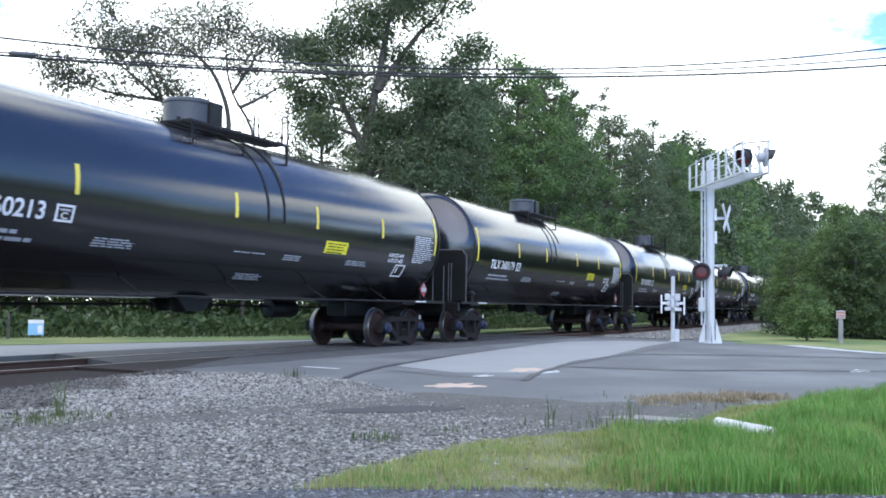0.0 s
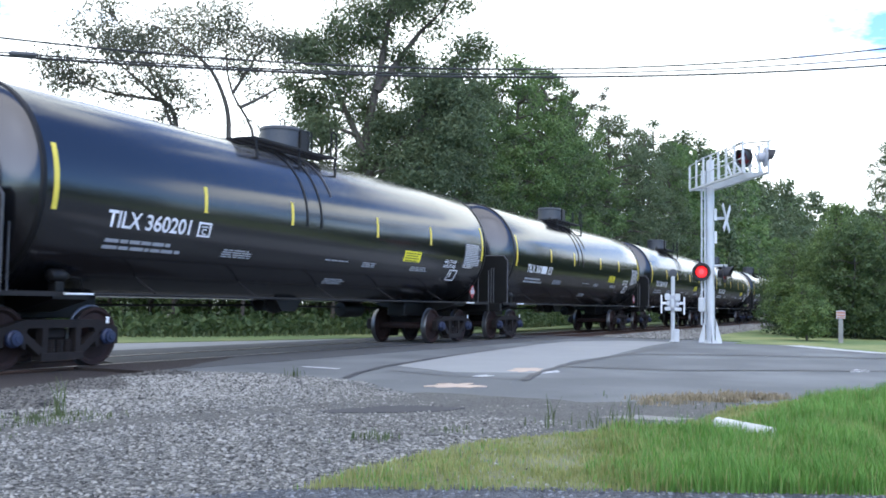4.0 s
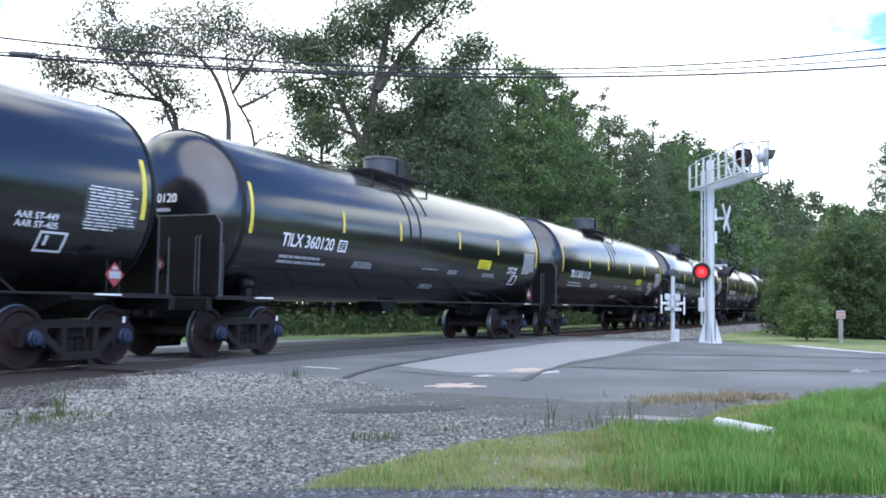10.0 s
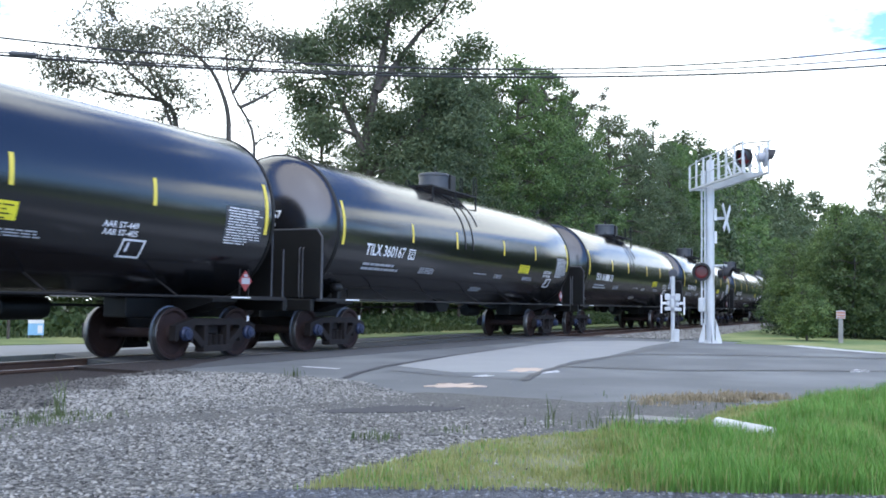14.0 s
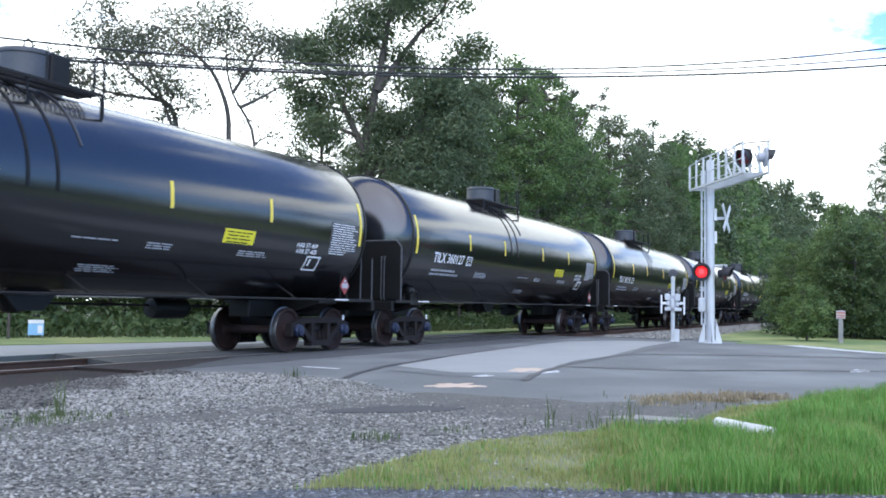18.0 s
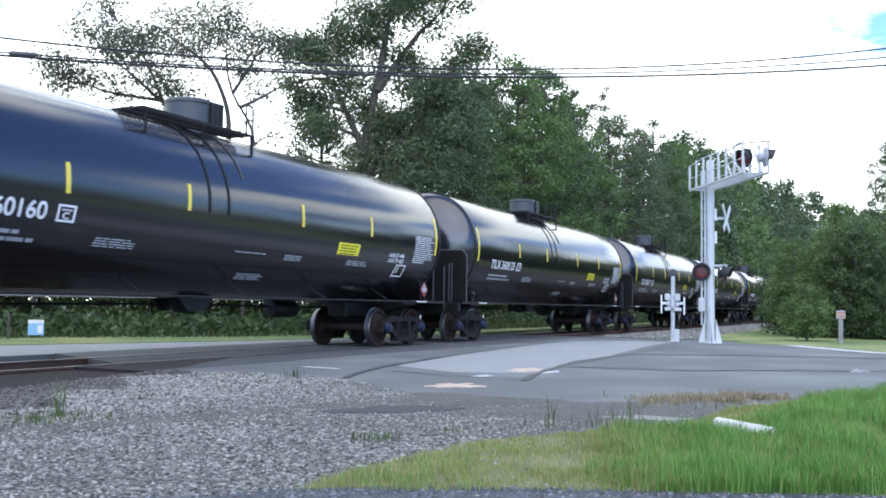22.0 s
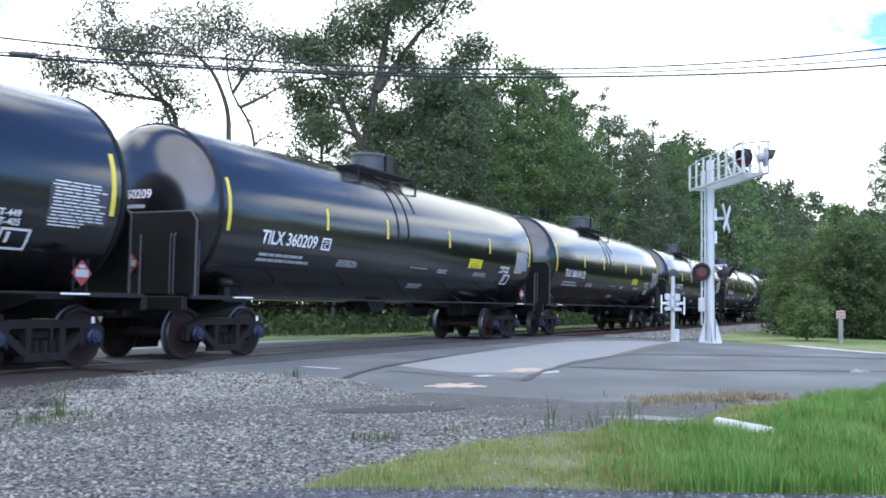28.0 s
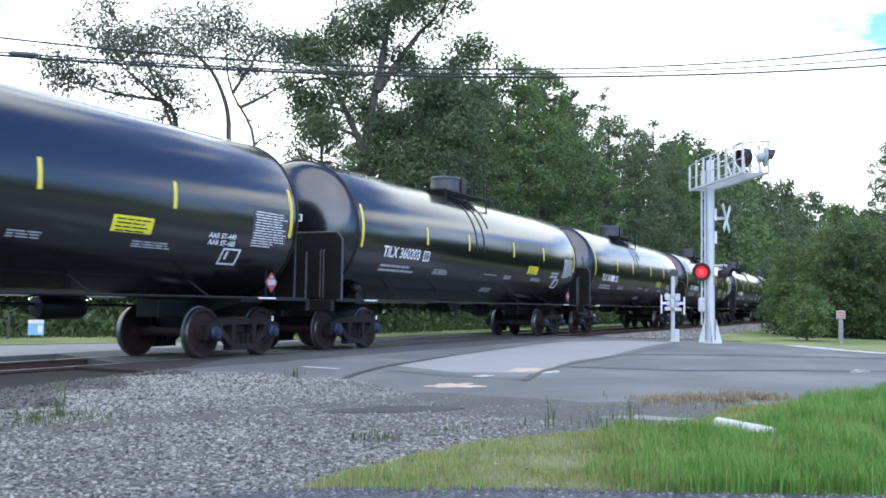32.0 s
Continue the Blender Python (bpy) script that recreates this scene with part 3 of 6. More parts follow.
def build_car():
    car = tagged(new("tank_car"), "glossy black railway tank car with white lettering and yellow tape", "tank car", "tank cars of the train")
    prof = [(-HALF - 0.74 * math.cos(t), max(R * math.sin(t), 0.02)) for t in [i * math.pi / 2 / 12 for i in range(13)]]
    shell = prof + [(x, R) for x in (-5.2, -2.6, 0, 2.6, 5.2)] + [(-u, r) for u, r in reversed(prof)]
    part("tank", lathe(bmesh.new(), shell, "x", 72, (0, 0, ZC)), M["tank"], car, smooth=True)
    for s in (-1, 1):
        part("jacket_band", lathe(bmesh.new(), [(s * 7.83, R - 0.03), (s * 7.83, R + 0.012), (s * 7.90, R + 0.010), (s * 7.93, R - 0.04)], "x", 72, (0, 0, ZC)), M["black"], car, smooth=True)
    # straps that hold the top platform
    for x in (-1.30, -0.78):
        bm = bmesh.new()
        round_shell(bm, x - 0.024, x + 0.024, -4, 82, 0.014, 20)
        round_shell(bm, x - 0.024, x + 0.024, -4, 82, 0.014, 20, side=1)
        part("strap", bm, M["black"], car)
    bm = bmesh.new()
    round_shell(bm, -0.285, -0.255, 22, 80, 0.02, 12)
    part("hose_guide", bm, M["rim"], car)
    # housing over the valves and its platform
    bm = lathe(bmesh.new(), [(4.10, 0.56), (4.24, 0.56), (4.27, 0.445), (4.74, 0.445), (4.755, 0.462), (4.80, 0.462), (4.83, 0.43), (4.845, 0.20)], "z", 32, (-0.04, 0, 0))
    housing = part("valve_housing", bm, M["dome"], car, "grey steel valve housing", True)
    # black block over the right of the housing's front
    part("hinge", box(bmesh.new(), 0.02, 0.40, -0.50, -0.26, 4.28, 4.80, 0.02), M["black"], housing)
    part("lifting_ring", tube(bmesh.new(), [(-0.12, -0.05, 4.83), (-0.12, -0.05, 4.99), (-0.04, -0.05, 5.05), (0.04, -0.05, 4.99), (0.04, -0.05, 4.83)], 0.016, 6), M["black"], housing)
    for a in (35, 110, 200, 290):
        bm = box(bmesh.new(), 0.44, 0.50, -0.03, 0.03, 4.28, 4.44, 0.006, pose(-0.04, 0, 0, 0, 0, a))
        part("lug", bm, M["black"], housing)
    for x0, x1, y0, y1 in ((-2.45, 0.50, -1.12, -0.60), (-2.45, 0.50, 0.60, 1.12), (-2.45, -0.62, -0.58, 0.58)):
        bm = bmesh.new()
        n = max(3, int((x1 - x0) / 0.09))
        for i in range(n):
            u = x0 + (x1 - x0) * i / (n - 1)
            box(bm, u - 0.012, u + 0.012, y0, y1, 4.17, 4.20)
        for v in (y0, (y0 + y1) / 2, y1):
            box(bm, x0, x1, v - 0.012, v + 0.012, 4.15, 4.19)
        tagged(part("platform_grating", bm, M["grate"], car), kind="stuff")
    for x in (-2.4, -0.95, 0.45):
        for s in (-1, 1):
            part("platform_bracket", tube(bmesh.new(), [(x, s * 1.10, 4.16), (x, s * 1.12, 3.76)], 0.025, 6), M["black"], car)
    for s in (-1, 1):
        for x in (-0.62, -0.48):
            part("rail_post", tube(bmesh.new(), [(x, s * 1.10, 4.18), (x, s * 1.10, 4.60)], 0.016, 6), M["black"], car)
        part("platform_handrail", tube(bmesh.new(), [(0.50, s * 1.10, 3.82), (0.50, s * 1.10, 4.70), (0.44, s * 1.10, 4.74), (0.34, s * 1.10, 4.74), (0.30, s * 1.10, 4.70), (0.30, s * 1.10, 4.18)], 0.02, 6), M["black"], car)
    # safety rail along both sides
    for s in (-1, 1):
        bm = tube(bmesh.new(), [(-7.2, s * 1.47, 1.10), (-3.6, s * 1.47, 1.10), (0, s * 1.47, 1.095), (3.6, s * 1.47, 1.10), (7.2, s * 1.47, 1.10)], 0.021, 6)
        for x in (-5.4, -2.7, 0, 2.7, 5.4):
            a = radians(-52)
            tube(bm, [(x, s * 1.47, 1.10), (x, s * R * math.cos(a), ZC + R * math.sin(a))], 0.016, 6)
        part("safety_rail", bm, M["grate"], car)
    # bottom outlet, its skid and the brake pipe
    bm = lathe(bmesh.new(), [(0.80, 0.10), (0.83, 0.16), (0.92, 0.18), (1.10, 0.26)], "z", 16, (-0.1, 0, 0))
    part("bottom_outlet", bm, M["black"], car, smooth=True)
    for s in (-1, 1):
        part("outlet_skid", extrude_outline(bmesh.new(), [(-0.55, 1.08), (-0.32, 0.84), (0.18, 0.84), (0.42, 1.08)], s * 0.32 - 0.03, s * 0.32 + 0.03), M["black"], car)
    part("brake_pipe", tube(bmesh.new(), [(-8.6, 0.35, 0.85), (-6.0, 0.6, 0.92), (0, 0.6, 0.96), (6.0, 0.6, 0.92), (8.6, 0.35, 0.85)], 0.025, 6), M["grate"], car)
    bm = lathe(bmesh.new(), [(3.5, 0.02), (3.52, 0.17), (3.6, 0.2), (4.4, 0.2), (4.48, 0.17), (4.5, 0.02)], "x", 16, (0, 0.55, 0.88))
    part("air_reservoir", bm, M["black"], car, smooth=True)
    # ends
    for s in (-1, 1):
        bm = bmesh.new()
        a, b = sorted((s * 5.5, s * 8.75))
        box(bm, a, b, -0.26, 0.26, 0.72, 1.08, 0.02)
        a, b = sorted((s * (TRUCK_X - 0.35), s * (TRUCK_X + 0.35)))
        extra = [(-1.22, 1.02), (-1.22, 1.10), (-0.7, 1.14), (0.7, 1.14), (1.22, 1.10), (1.22, 1.02), (0.5, 0.82), (-0.5, 0.82)]
        va = [bm.verts.new((a, y, z)) for y, z in extra]
        vb = [bm.verts.new((b, y, z)) for y, z in extra]
        bm.faces.new(va)
        bm.faces.new(vb[::-1])
        for i in range(8):
            bm.faces.new((va[i], vb[i], vb[(i + 1) % 8], va[(i + 1) % 8]))
        part("bolster_sill", bm, M["black"], car)
        a, b = sorted((s * 8.50, s * 8.64))
        part("end_sill", box(bmesh.new(), a, b, -1.42, 1.42, 0.86, 1.10, 0.015), M["black"], car)
        bm = bmesh.new()
        a, b = sorted((s * 7.35, s * 8.5))
        n = 14
        for i in range(n):
            u = a + (b - a) * i / (n - 1)
            box(bm, u - 0.014, u + 0.014, -1.45, 1.45, 1.10, 1.135)
        for v in (-1.45, -0.9, 0, 0.9, 1.45):
            box(bm, a, b, v - 0.015, v + 0.015, 1.06, 1.125)
        tagged(part("end_platform", bm, M["grate"], car), kind="stuff")
        # plate that shields the lower half of the tank's head
        bm = bmesh.new()
        w = 1.62 if s < 0 else 1.08
        edge = [(-w, 1.14), (-w, 2.36), (0.14 - w, 2.52), (w - 0.14, 2.52), (w, 2.36), (w, 1.14)]
        va = [bm.verts.new((s * 8.555, y, z)) for y, z in edge]
        vb = [bm.verts.new((s * 8.585, y, z)) for y, z in edge]
        bm.faces.new(va)
        bm.faces.new(vb[::-1])
        for i in range(6):
            bm.faces.new((va[i], va[(i + 1) % 6], vb[(i + 1) % 6], vb[i]))
        bmesh.ops.recalc_face_normals(bm, faces=bm.faces)
        part("head_shield", bm, M["black"], car, "flat black head shield plate")
        # paler hoop along the plate's rim stands in for its edge highlight
        bm = bmesh.new()
        x = s * 8.57
        tube(bm, [(x, -w, 1.1), (x, -w, 2.38), (x, 0.12 - w, 2.53), (x, w - 0.12, 2.53), (x, w, 2.38), (x, w, 1.1)], 0.02, 8)
        part("end_handrail", bm, M["rim"], car)
        for y in (-w + 0.42, -w + 0.50, w - 0.50, w - 0.42):
            part("grab_rail", tube(bmesh.new(), [(s * 8.59, y, 1.12), (s * 8.63, y, 1.16), (s * 8.63, y, 2.12), (s * 8.59, y, 2.16)], 0.015, 6), M["rim"], car)
        for y in (-1.50, 1.50):
            part("grab_rail", tube(bmesh.new(), [(s * 8.35, y, 1.12), (s * 8.35, y, 2.05)], 0.015, 6), M["rim"], car)
        bm = bmesh.new()
        a, b = sorted((s * 8.7, s * 8.93))
        box(bm, a, b, -0.10, 0.10, 0.76, 0.98, 0.03)
        a, b = sorted((s * 8.88, s * 9.055))
        box(bm, a, b, -0.17 if s < 0 else -0.12, 0.12 if s < 0 else 0.17, 0.74, 1.02, 0.04)
        part("coupler", bm, M["truck"], car)
        a, b = sorted((s * 6.80, s * 7.34))
        part("step_edge", box(bmesh.new(), a, b, -1.50, -1.46, 1.085, 1.115, 0.004), M["white"], car, "white reflective step edge")
        # hazard placard on its holder
        def placed(v):
            if s > 0:
                return Vector((7.16 + v[0], -1.50 - v[1], 1.40 + v[2]))
            return Vector((-8.62 - v[1], -0.25 - v[0], 1.66 + v[2]))

        def plate(bm, outline, d0, d1):
            va = [bm.verts.new(placed((u, d1, w))) for u, w in outline]
            vb = [bm.verts.new(placed((u, d0, w))) for u, w in outline]
            bm.faces.new(va)
            bm.faces.new(vb[::-1])
            for i in range(len(outline)):
                k = (i + 1) % len(outline)
                bm.faces.new((va[i], vb[i], vb[k], va[k]))
            bmesh.ops.recalc_face_normals(bm, faces=bm.faces)
            return bm

        bm = bmesh.new()
        for u in (-0.13, 0.13):
            tube(bm, [placed((u, -0.02, -0.30)), placed((u, -0.02, 0.22))], 0.014, 6)
        holder = part("placard_holder", bm, M["grate"], car)
        d = 0.19
        part("placard", plate(bmesh.new(), [(0, d), (d, 0), (0, -d), (-d, 0)], 0.0, 0.012), M["red"], holder, "red and white diamond placard")
        bm = plate(bmesh.new(), [(-0.12, -0.055), (0.12, -0.055), (0.12, 0.055), (-0.12, 0.055)], 0.014, 0.018)
        plate(bm, [(-0.05, 0.075), (0.05, 0.075), (0.05, 0.125), (-0.05, 0.125)], 0.014, 0.018)
        part("placard_band", bm, M["grey"], holder)
        # tape at the tank's ends
        bm = bmesh.new()
        round_shell(bm, s * 7.655 - 0.045, s * 7.655 + 0.045, -13.5, 21, 0.006, 12)
        part("end_tape", bm, M["yellow"], car, "yellow reflective tape at the tank end")
        build_truck(car, s * TRUCK_X)
    # brake gear on the end platform
    gear = part("brake_cylinder", lathe(bmesh.new(), [(-7.32, 0.03), (-7.30, 0.08), (-7.26, 0.10), (-7.05, 0.10), (-7.02, 0.08), (-6.93, 0.03)], "x", 16, (0, -1.12, 1.36)), M["black"], car, "dark brake cylinder on the end platform", True)
    part("bracket", box(bmesh.new(), -7.24, -7.08, -1.20, -1.04, 1.13, 1.28, 0.01), M["black"], gear)
    part("push_rod", tube(bmesh.new(), [(-6.95, -1.12, 1.36), (-6.70, -1.12, 1.34), (-6.62, -1.08, 1.16)], 0.016, 6), M["black"], gear)
    for x in (-4.42, -1.82, 1.58, 4.33):
        bm = bmesh.new()
        round_shell(bm, x - 0.04, x + 0.04, -4.5, 11.5, 0.006, 6)
        part("side_tape", bm, M["yellow"], car, "yellow reflective tape strip")
    bm = bmesh.new()
    round_shell(bm, 3.02, 3.90, -21.5, -12, 0.004, 4)
    sign = part("warning_panel", bm, M["panel"], car, "yellow warning panel")
    bm = bmesh.new()
    bars(bm, 3.08, 3.84, -13.6, 4, 0.7, 1.5, 4, 0.008)
    tagged(part("panel_print", bm, M["black"], sign), kind="stuff")
    bm = bmesh.new()
    round_shell(bm, 6.46, 7.58, -20.0, 2.2, 0.003, 6)
    data = part("data_panel", bm, M["panelgrey"], car, "dark grey stencilled data panel")
    bm = bmesh.new()
    for k in range(14):
        bars(bm, 6.50, 7.55 if k < 12 else 7.2, 1.5 - k * 1.75, 1, 0.66, 0, 20 + k, 0.0055)
    tagged(part("data_block", bm, M["white"], data), kind="stuff")
    for x0, x1, a, n, sd in ((-6.55, -4.80, -26.0, 2, 1), (-3.75, -2.80, -26.0, 4, 2), (-0.36, 0.71, -26.4, 1, 3), (1.18, 1.90, -26.0, 3, 5), (3.52, 4.52, -25.8, 3, 6), (0.05, 0.95, -43.5, 4, 8)):
        h = 2.1 if sd == 1 else 0.8
        tagged(part("stencil_block", bars(bmesh.new(), x0, x1, a, n, h, h * 0.95, sd), M["grey"], car, "rows of small white stencil print"), kind="stuff")
    # small framed marks
    for x0, x1, a0, a1, slant in ((-4.55, -4.22, -19.6, -10.4, 0.0), (5.80, 6.30, -37.2, -25.2, 0.0)):
        bm = bmesh.new()
        w = 0.035
        round_shell(bm, x0, x1, a0, a0 + 1.2, 0.006, 1)
        round_shell(bm, x0, x1, a1 - 1.2, a1, 0.006, 1)
        round_shell(bm, x0, x0 + w, a0, a1, 0.006, 4)
        round_shell(bm, x1 - w, x1, a0, a1, 0.006, 4)
        if x0 > 0:
            round_shell(bm, x0 + 0.12, x0 + 0.17, a0 + 4.0, a1 - 2.2, 0.006, 3)
        mark_frame = part("framed_mark", bm, M["white"], car)
        if x0 < 0:
            part("mark_print", round_shell(bmesh.new(), x0 + 0.07, x1 - 0.07, a1 - 3.4, a1 - 2.2, 0.006, 1), M["grey"], mark_frame)
            letter = new("mark_letter", lettering("C", x0 + 0.10, 0.12, ZC + R * radians(a0 + 5.2), 0.10))
            letter.parent = mark_frame
    for z, w in ((2.62, 0.85), (2.50, 0.6)):
        part("end_stencil", head_patch(bmesh.new(), 0.42 - w, 0.42, z, z + 0.06), M["grey"], car)
    part("end_plate", box(bmesh.new(), -8.600, -8.588, -0.22, 0.25, 1.97, 2.37), M["sigblack"], car)
    bm = bmesh.new()
    for k, w in enumerate((0.30, 0.40, 0.36, 0.42)):
        box(bm, -8.607, -8.602, 0.23 - w, 0.23, 2.30 - k * 0.085, 2.34 - k * 0.085)
    tagged(part("plate_print", bm, M["grey"], car), kind="stuff")
    ob = new("class_mark", lettering("AAR ST-449", 5.30, 0.74, 2.21, 0.10))
    ob.parent = car
    ob = new("class_mark", lettering("AAR ST-405", 5.32, 0.74, 2.085, 0.10))
    ob.parent = car
    return car


def head_patch(bm, y0, y1, z0, z1):
    """A painted bar on the domed end of the tank."""
    n = 4
    rows = []
    for i in range(n + 1):
        y = y0 + (y1 - y0) * i / n
        row = []
        for z in (z0, z1):
            for off in (0.002, 0.008):
                q = 1 - (y * y + (z - ZC) ** 2) / (R * R)
                row.append(bm.verts.new((-HALF - 0.74 * math.sqrt(max(q, 0)) - off, y, z)))
        rows.append(row)
    for p, q in zip(rows, rows[1:]):
        for a, b in ((1, 3), (3, 2), (2, 0), (0, 1)):
            bm.faces.new((p[a], p[b], q[b], q[a]))
    for p in (rows[0], rows[-1]):
        bm.faces.new((p[0], p[1], p[3], p[2]))
    return bm


NUMBERS = {1: "213", 2: "179", 3: "182", 4: "197", 5: "201", 7: "141", 8: "125", 9: "158", 10: "191", 11: "120", 12: "131", 13: "136", 14: "124", 15: "167", 17: "166",
           18: "123", 19: "127", 20: "152", 21: "162", 22: "160", 23: "135", 24: "117", 25: "168", 28: "209", 29: "143", 30: "200", 31: "165", 32: "203"}
master = build_car()
CARS = [master] + [copy_thing(master, pose(0, 0, 0)) for i in range(37)]
for i, car in enumerate(CARS):
    if i in NUMBERS:
        ob = new("car_number", lettering("360" + NUMBERS[i], -5.80, 1.06, 2.372, 0.262))
    else:
        ob = new("car_number", lettering("360", -5.80, 0.50, 2.372, 0.262))
        bm = bmesh.new()
        round_shell(bm, -5.24, -4.74, -19.5, -10.4, 0.007, 3)
        part("number_bar", bm, M["white"], car)
    ob.parent = car
    mark = new("reporting_mark", lettering("TILX", -6.62, 0.72, 2.372, 0.262) if i == 0 else mark.data)
    mark.parent = car
    if i == 1:
        # an older car whose straps and tapes sit elsewhere
        moved = {"strap": 1.74, "side_tape": 0.30, "warning_panel": -0.48, "hose_guide": 1.3, "platform_grating": 1.2, "platform_bracket": 1.2, "rail_post": 1.2, "platform_handrail": 1.2}
        for o in car.children:
            o.matrix_basis = Matrix.Translation((moved.get(o.name.split(".")[0], 0.0), 0, 0)) @ o.matrix_basis
        for o in [c for c in car.children if c.name.startswith("side_tape")]:
            co = o.data.vertices[0].co.x
            o.matrix_basis = Matrix.Translation((1.3 if -3 < co < 0 else 0.55 if co > 0 else 0.2, 0, 0))
    if i == 14:
        # a car whose panel and class mark are painted farther from its end
        shift = {"warning_panel": -1.82, "class_mark": -1.65, "framed_mark": -1.65, "stencil_block": -1.85, "side_tape": 0.33}
        for o in car.children:
            kind = o.name.split(".")[0]
            at = o.data.vertices[0].co.x if o.data else 0.0
            if kind in shift and at > (1.0 if kind == "side_tape" else 2.5):
                o.matrix_basis = Matrix.Translation((shift[kind], 0, 0)) @ o.matrix_basis
    if i in NUMBERS:
        end = new("end_number", lettering("TILX 360" + NUMBERS[i], -6.75, 1.84, 2.365, 0.255))
        flat = np.zeros(len(end.data.vertices) * 3, np.float32)
        end.data.vertices.foreach_get("co", flat)
        co = flat.reshape(-1, 3)
        u, w = (co[:, 0] + 6.75) / 1.84, (co[:, 2] - 2.11) / 0.255
        y, z = 0.55 - u * 1.1, 2.78 + w * 0.17
        rr = np.sqrt(y * y + (z - ZC) ** 2) / R
        x = -HALF - 0.74 * np.sqrt(np.clip(1 - rr * rr, 0, 1)) - 0.008
        end.data.vertices.foreach_set("co", np.stack([x, y, z], 1).astype(np.float32).ravel())
        end.parent = car


# ---- crossing signals ----
def lamp_head(parent, m, flashing=True):
    """A round black background with a hooded red lens; it looks along its own -y."""
    head = part("lamp_target", lathe(bmesh.new(), [(0.0, 0.27), (0.015, 0.28), (0.03, 0.27), (0.05, 0.14), (0.2, 0.12), (0.22, 0.05)], "y", 28), M["sigblack"], parent, "black round target behind the lamp", True, m)
    bm = bmesh.new()
    n = 20
    rows = []
    for i in range(n + 1):
        a = radians(-25 + 230 * i / n)
        rows.append([bm.verts.new((r * math.cos(a), y, r * math.sin(a))) for r, y in ((0.212, 0), (0.212, -0.26 + 0.10 * (1 - math.sin(a))), (0.204, -0.26 + 0.10 * (1 - math.sin(a))), (0.204, 0))])
    for p, q in zip(rows, rows[1:]):
        for k in range(4):
            bm.faces.new((p[k], p[(k + 1) % 4], q[(k + 1) % 4], q[k]))
    for p in (rows[0], rows[-1]):
        bm.faces.new(p)
    part("hood", bm, M["sigblack"], head, smooth=True)
    part("lens", lathe(bmesh.new(), [(-0.02, 0.02), (-0.018, 0.12), (-0.008, 0.185), (0.0, 0.198)], "y", 24), M["lens"], head, "dark red lens", True)
    return head


SIG = pose(30.32, -7.0, -0.01)
TO_CAM = math.degrees(math.atan2(-12.2 + 7.0, -30.3)) + 90
mast = tagged(new("crossing_signal"), "silver cantilever crossing signal with red lamps beside the road", "crossing signal")
mast.matrix_basis = SIG
part("mast_pole", lathe(bmesh.new(), [(0.02, 0.13), (3.0, 0.125), (5.55, 0.12), (5.62, 0.10)], "z", 24), M["silver"], mast, smooth=True)
bm = lathe(bmesh.new(), [(0.0, 0.34), (0.03, 0.34), (0.04, 0.19), (0.10, 0.19)], "z", 16)
for k in range(4):
    a = k * math.pi / 2 + 0.4
    extr = [(0.16, 0.03), (0.36, 0.03), (0.16, 0.75)]
    va = [bm.verts.new((u * math.cos(a) - 0.015 * math.sin(a), u * math.sin(a) + 0.015 * math.cos(a), w)) for u, w in extr]
    vb = [bm.verts.new((u * math.cos(a) + 0.015 * math.sin(a), u * math.sin(a) - 0.015 * math.cos(a), w)) for u, w in extr]
    bm.faces.new(va)
    bm.faces.new(vb[::-1])
    for i in range(3):
        bm.faces.new((va[i], vb[i], vb[(i + 1) % 3], va[(i + 1) % 3]))
part("mast_base", bm, M["silver"], mast)
# ladder beside the pole
bm = bmesh.new()
for y in (0.145, 0.245):
    box(bm, -0.09, -0.05, y - 0.022, y + 0.022, 0.55, 5.3)
for i in range(15):
    box(bm, -0.08, -0.055, 0.14, 0.25, 0.7 + i * 0.31, 0.73 + i * 0.31)
part("ladder", bm, M["silver"], mast)
# walkway arm over the road
arm = part("cantilever_arm", bmesh.new(), M["silver"], mast, "silver walkway arm with a railing over the road", m=pose(0, 0, 4.72, 0, 0, 210.3))
bm = bmesh.new()
for y in (-0.34, 0.34):
    box(bm, -0.85, 3.48, y - 0.03, y + 0.03, 0.02, 0.09, 0.01)
for i in range(21):
    u = -0.82 + i * 0.205
    box(bm, u, u + 0.05, -0.34, 0.34, 0.045, 0.075)
part("walkway", bm, M["silver"], arm)
for y in (-0.36, 0.36):
    for i in range(8):
        u = -0.82 + i * 0.605
        part("rail_post", box(bmesh.new(), u - 0.028, u + 0.028, y - 0.025, y + 0.025, 0.10, 0.92 if u > -0.3 else 0.84), M["silver"], arm)
    bm = bmesh.new()
    tube(bm, [(-0.82, y, 0.82), (0.3, y, 0.90), (3.42, y, 0.90)], 0.018, 6)
    tube(bm, [(-0.82, y, 0.42), (3.42, y, 0.46)], 0.014, 6)
    part("hand_rail", bm, M["silver"], arm)
bm = bmesh.new()
for i in range(4):
    u = 0.45 + i * 0.69
    tube(bm, [(u, 0.36, 0.75), (u + 0.5, 0.36, 0.12)], 0.035, 6)
part("truss_brace", bm, M["silver"], arm)
part("conduit", tube(bmesh.new(), [(-0.1, 0.0, 0.90), (2.3, 0.0, 1.02), (2.7, 0.1, 1.0), (3.4, 0.45, 0.95)], 0.02, 6), M["wire"], arm, "thin dark conduit above the walkway")
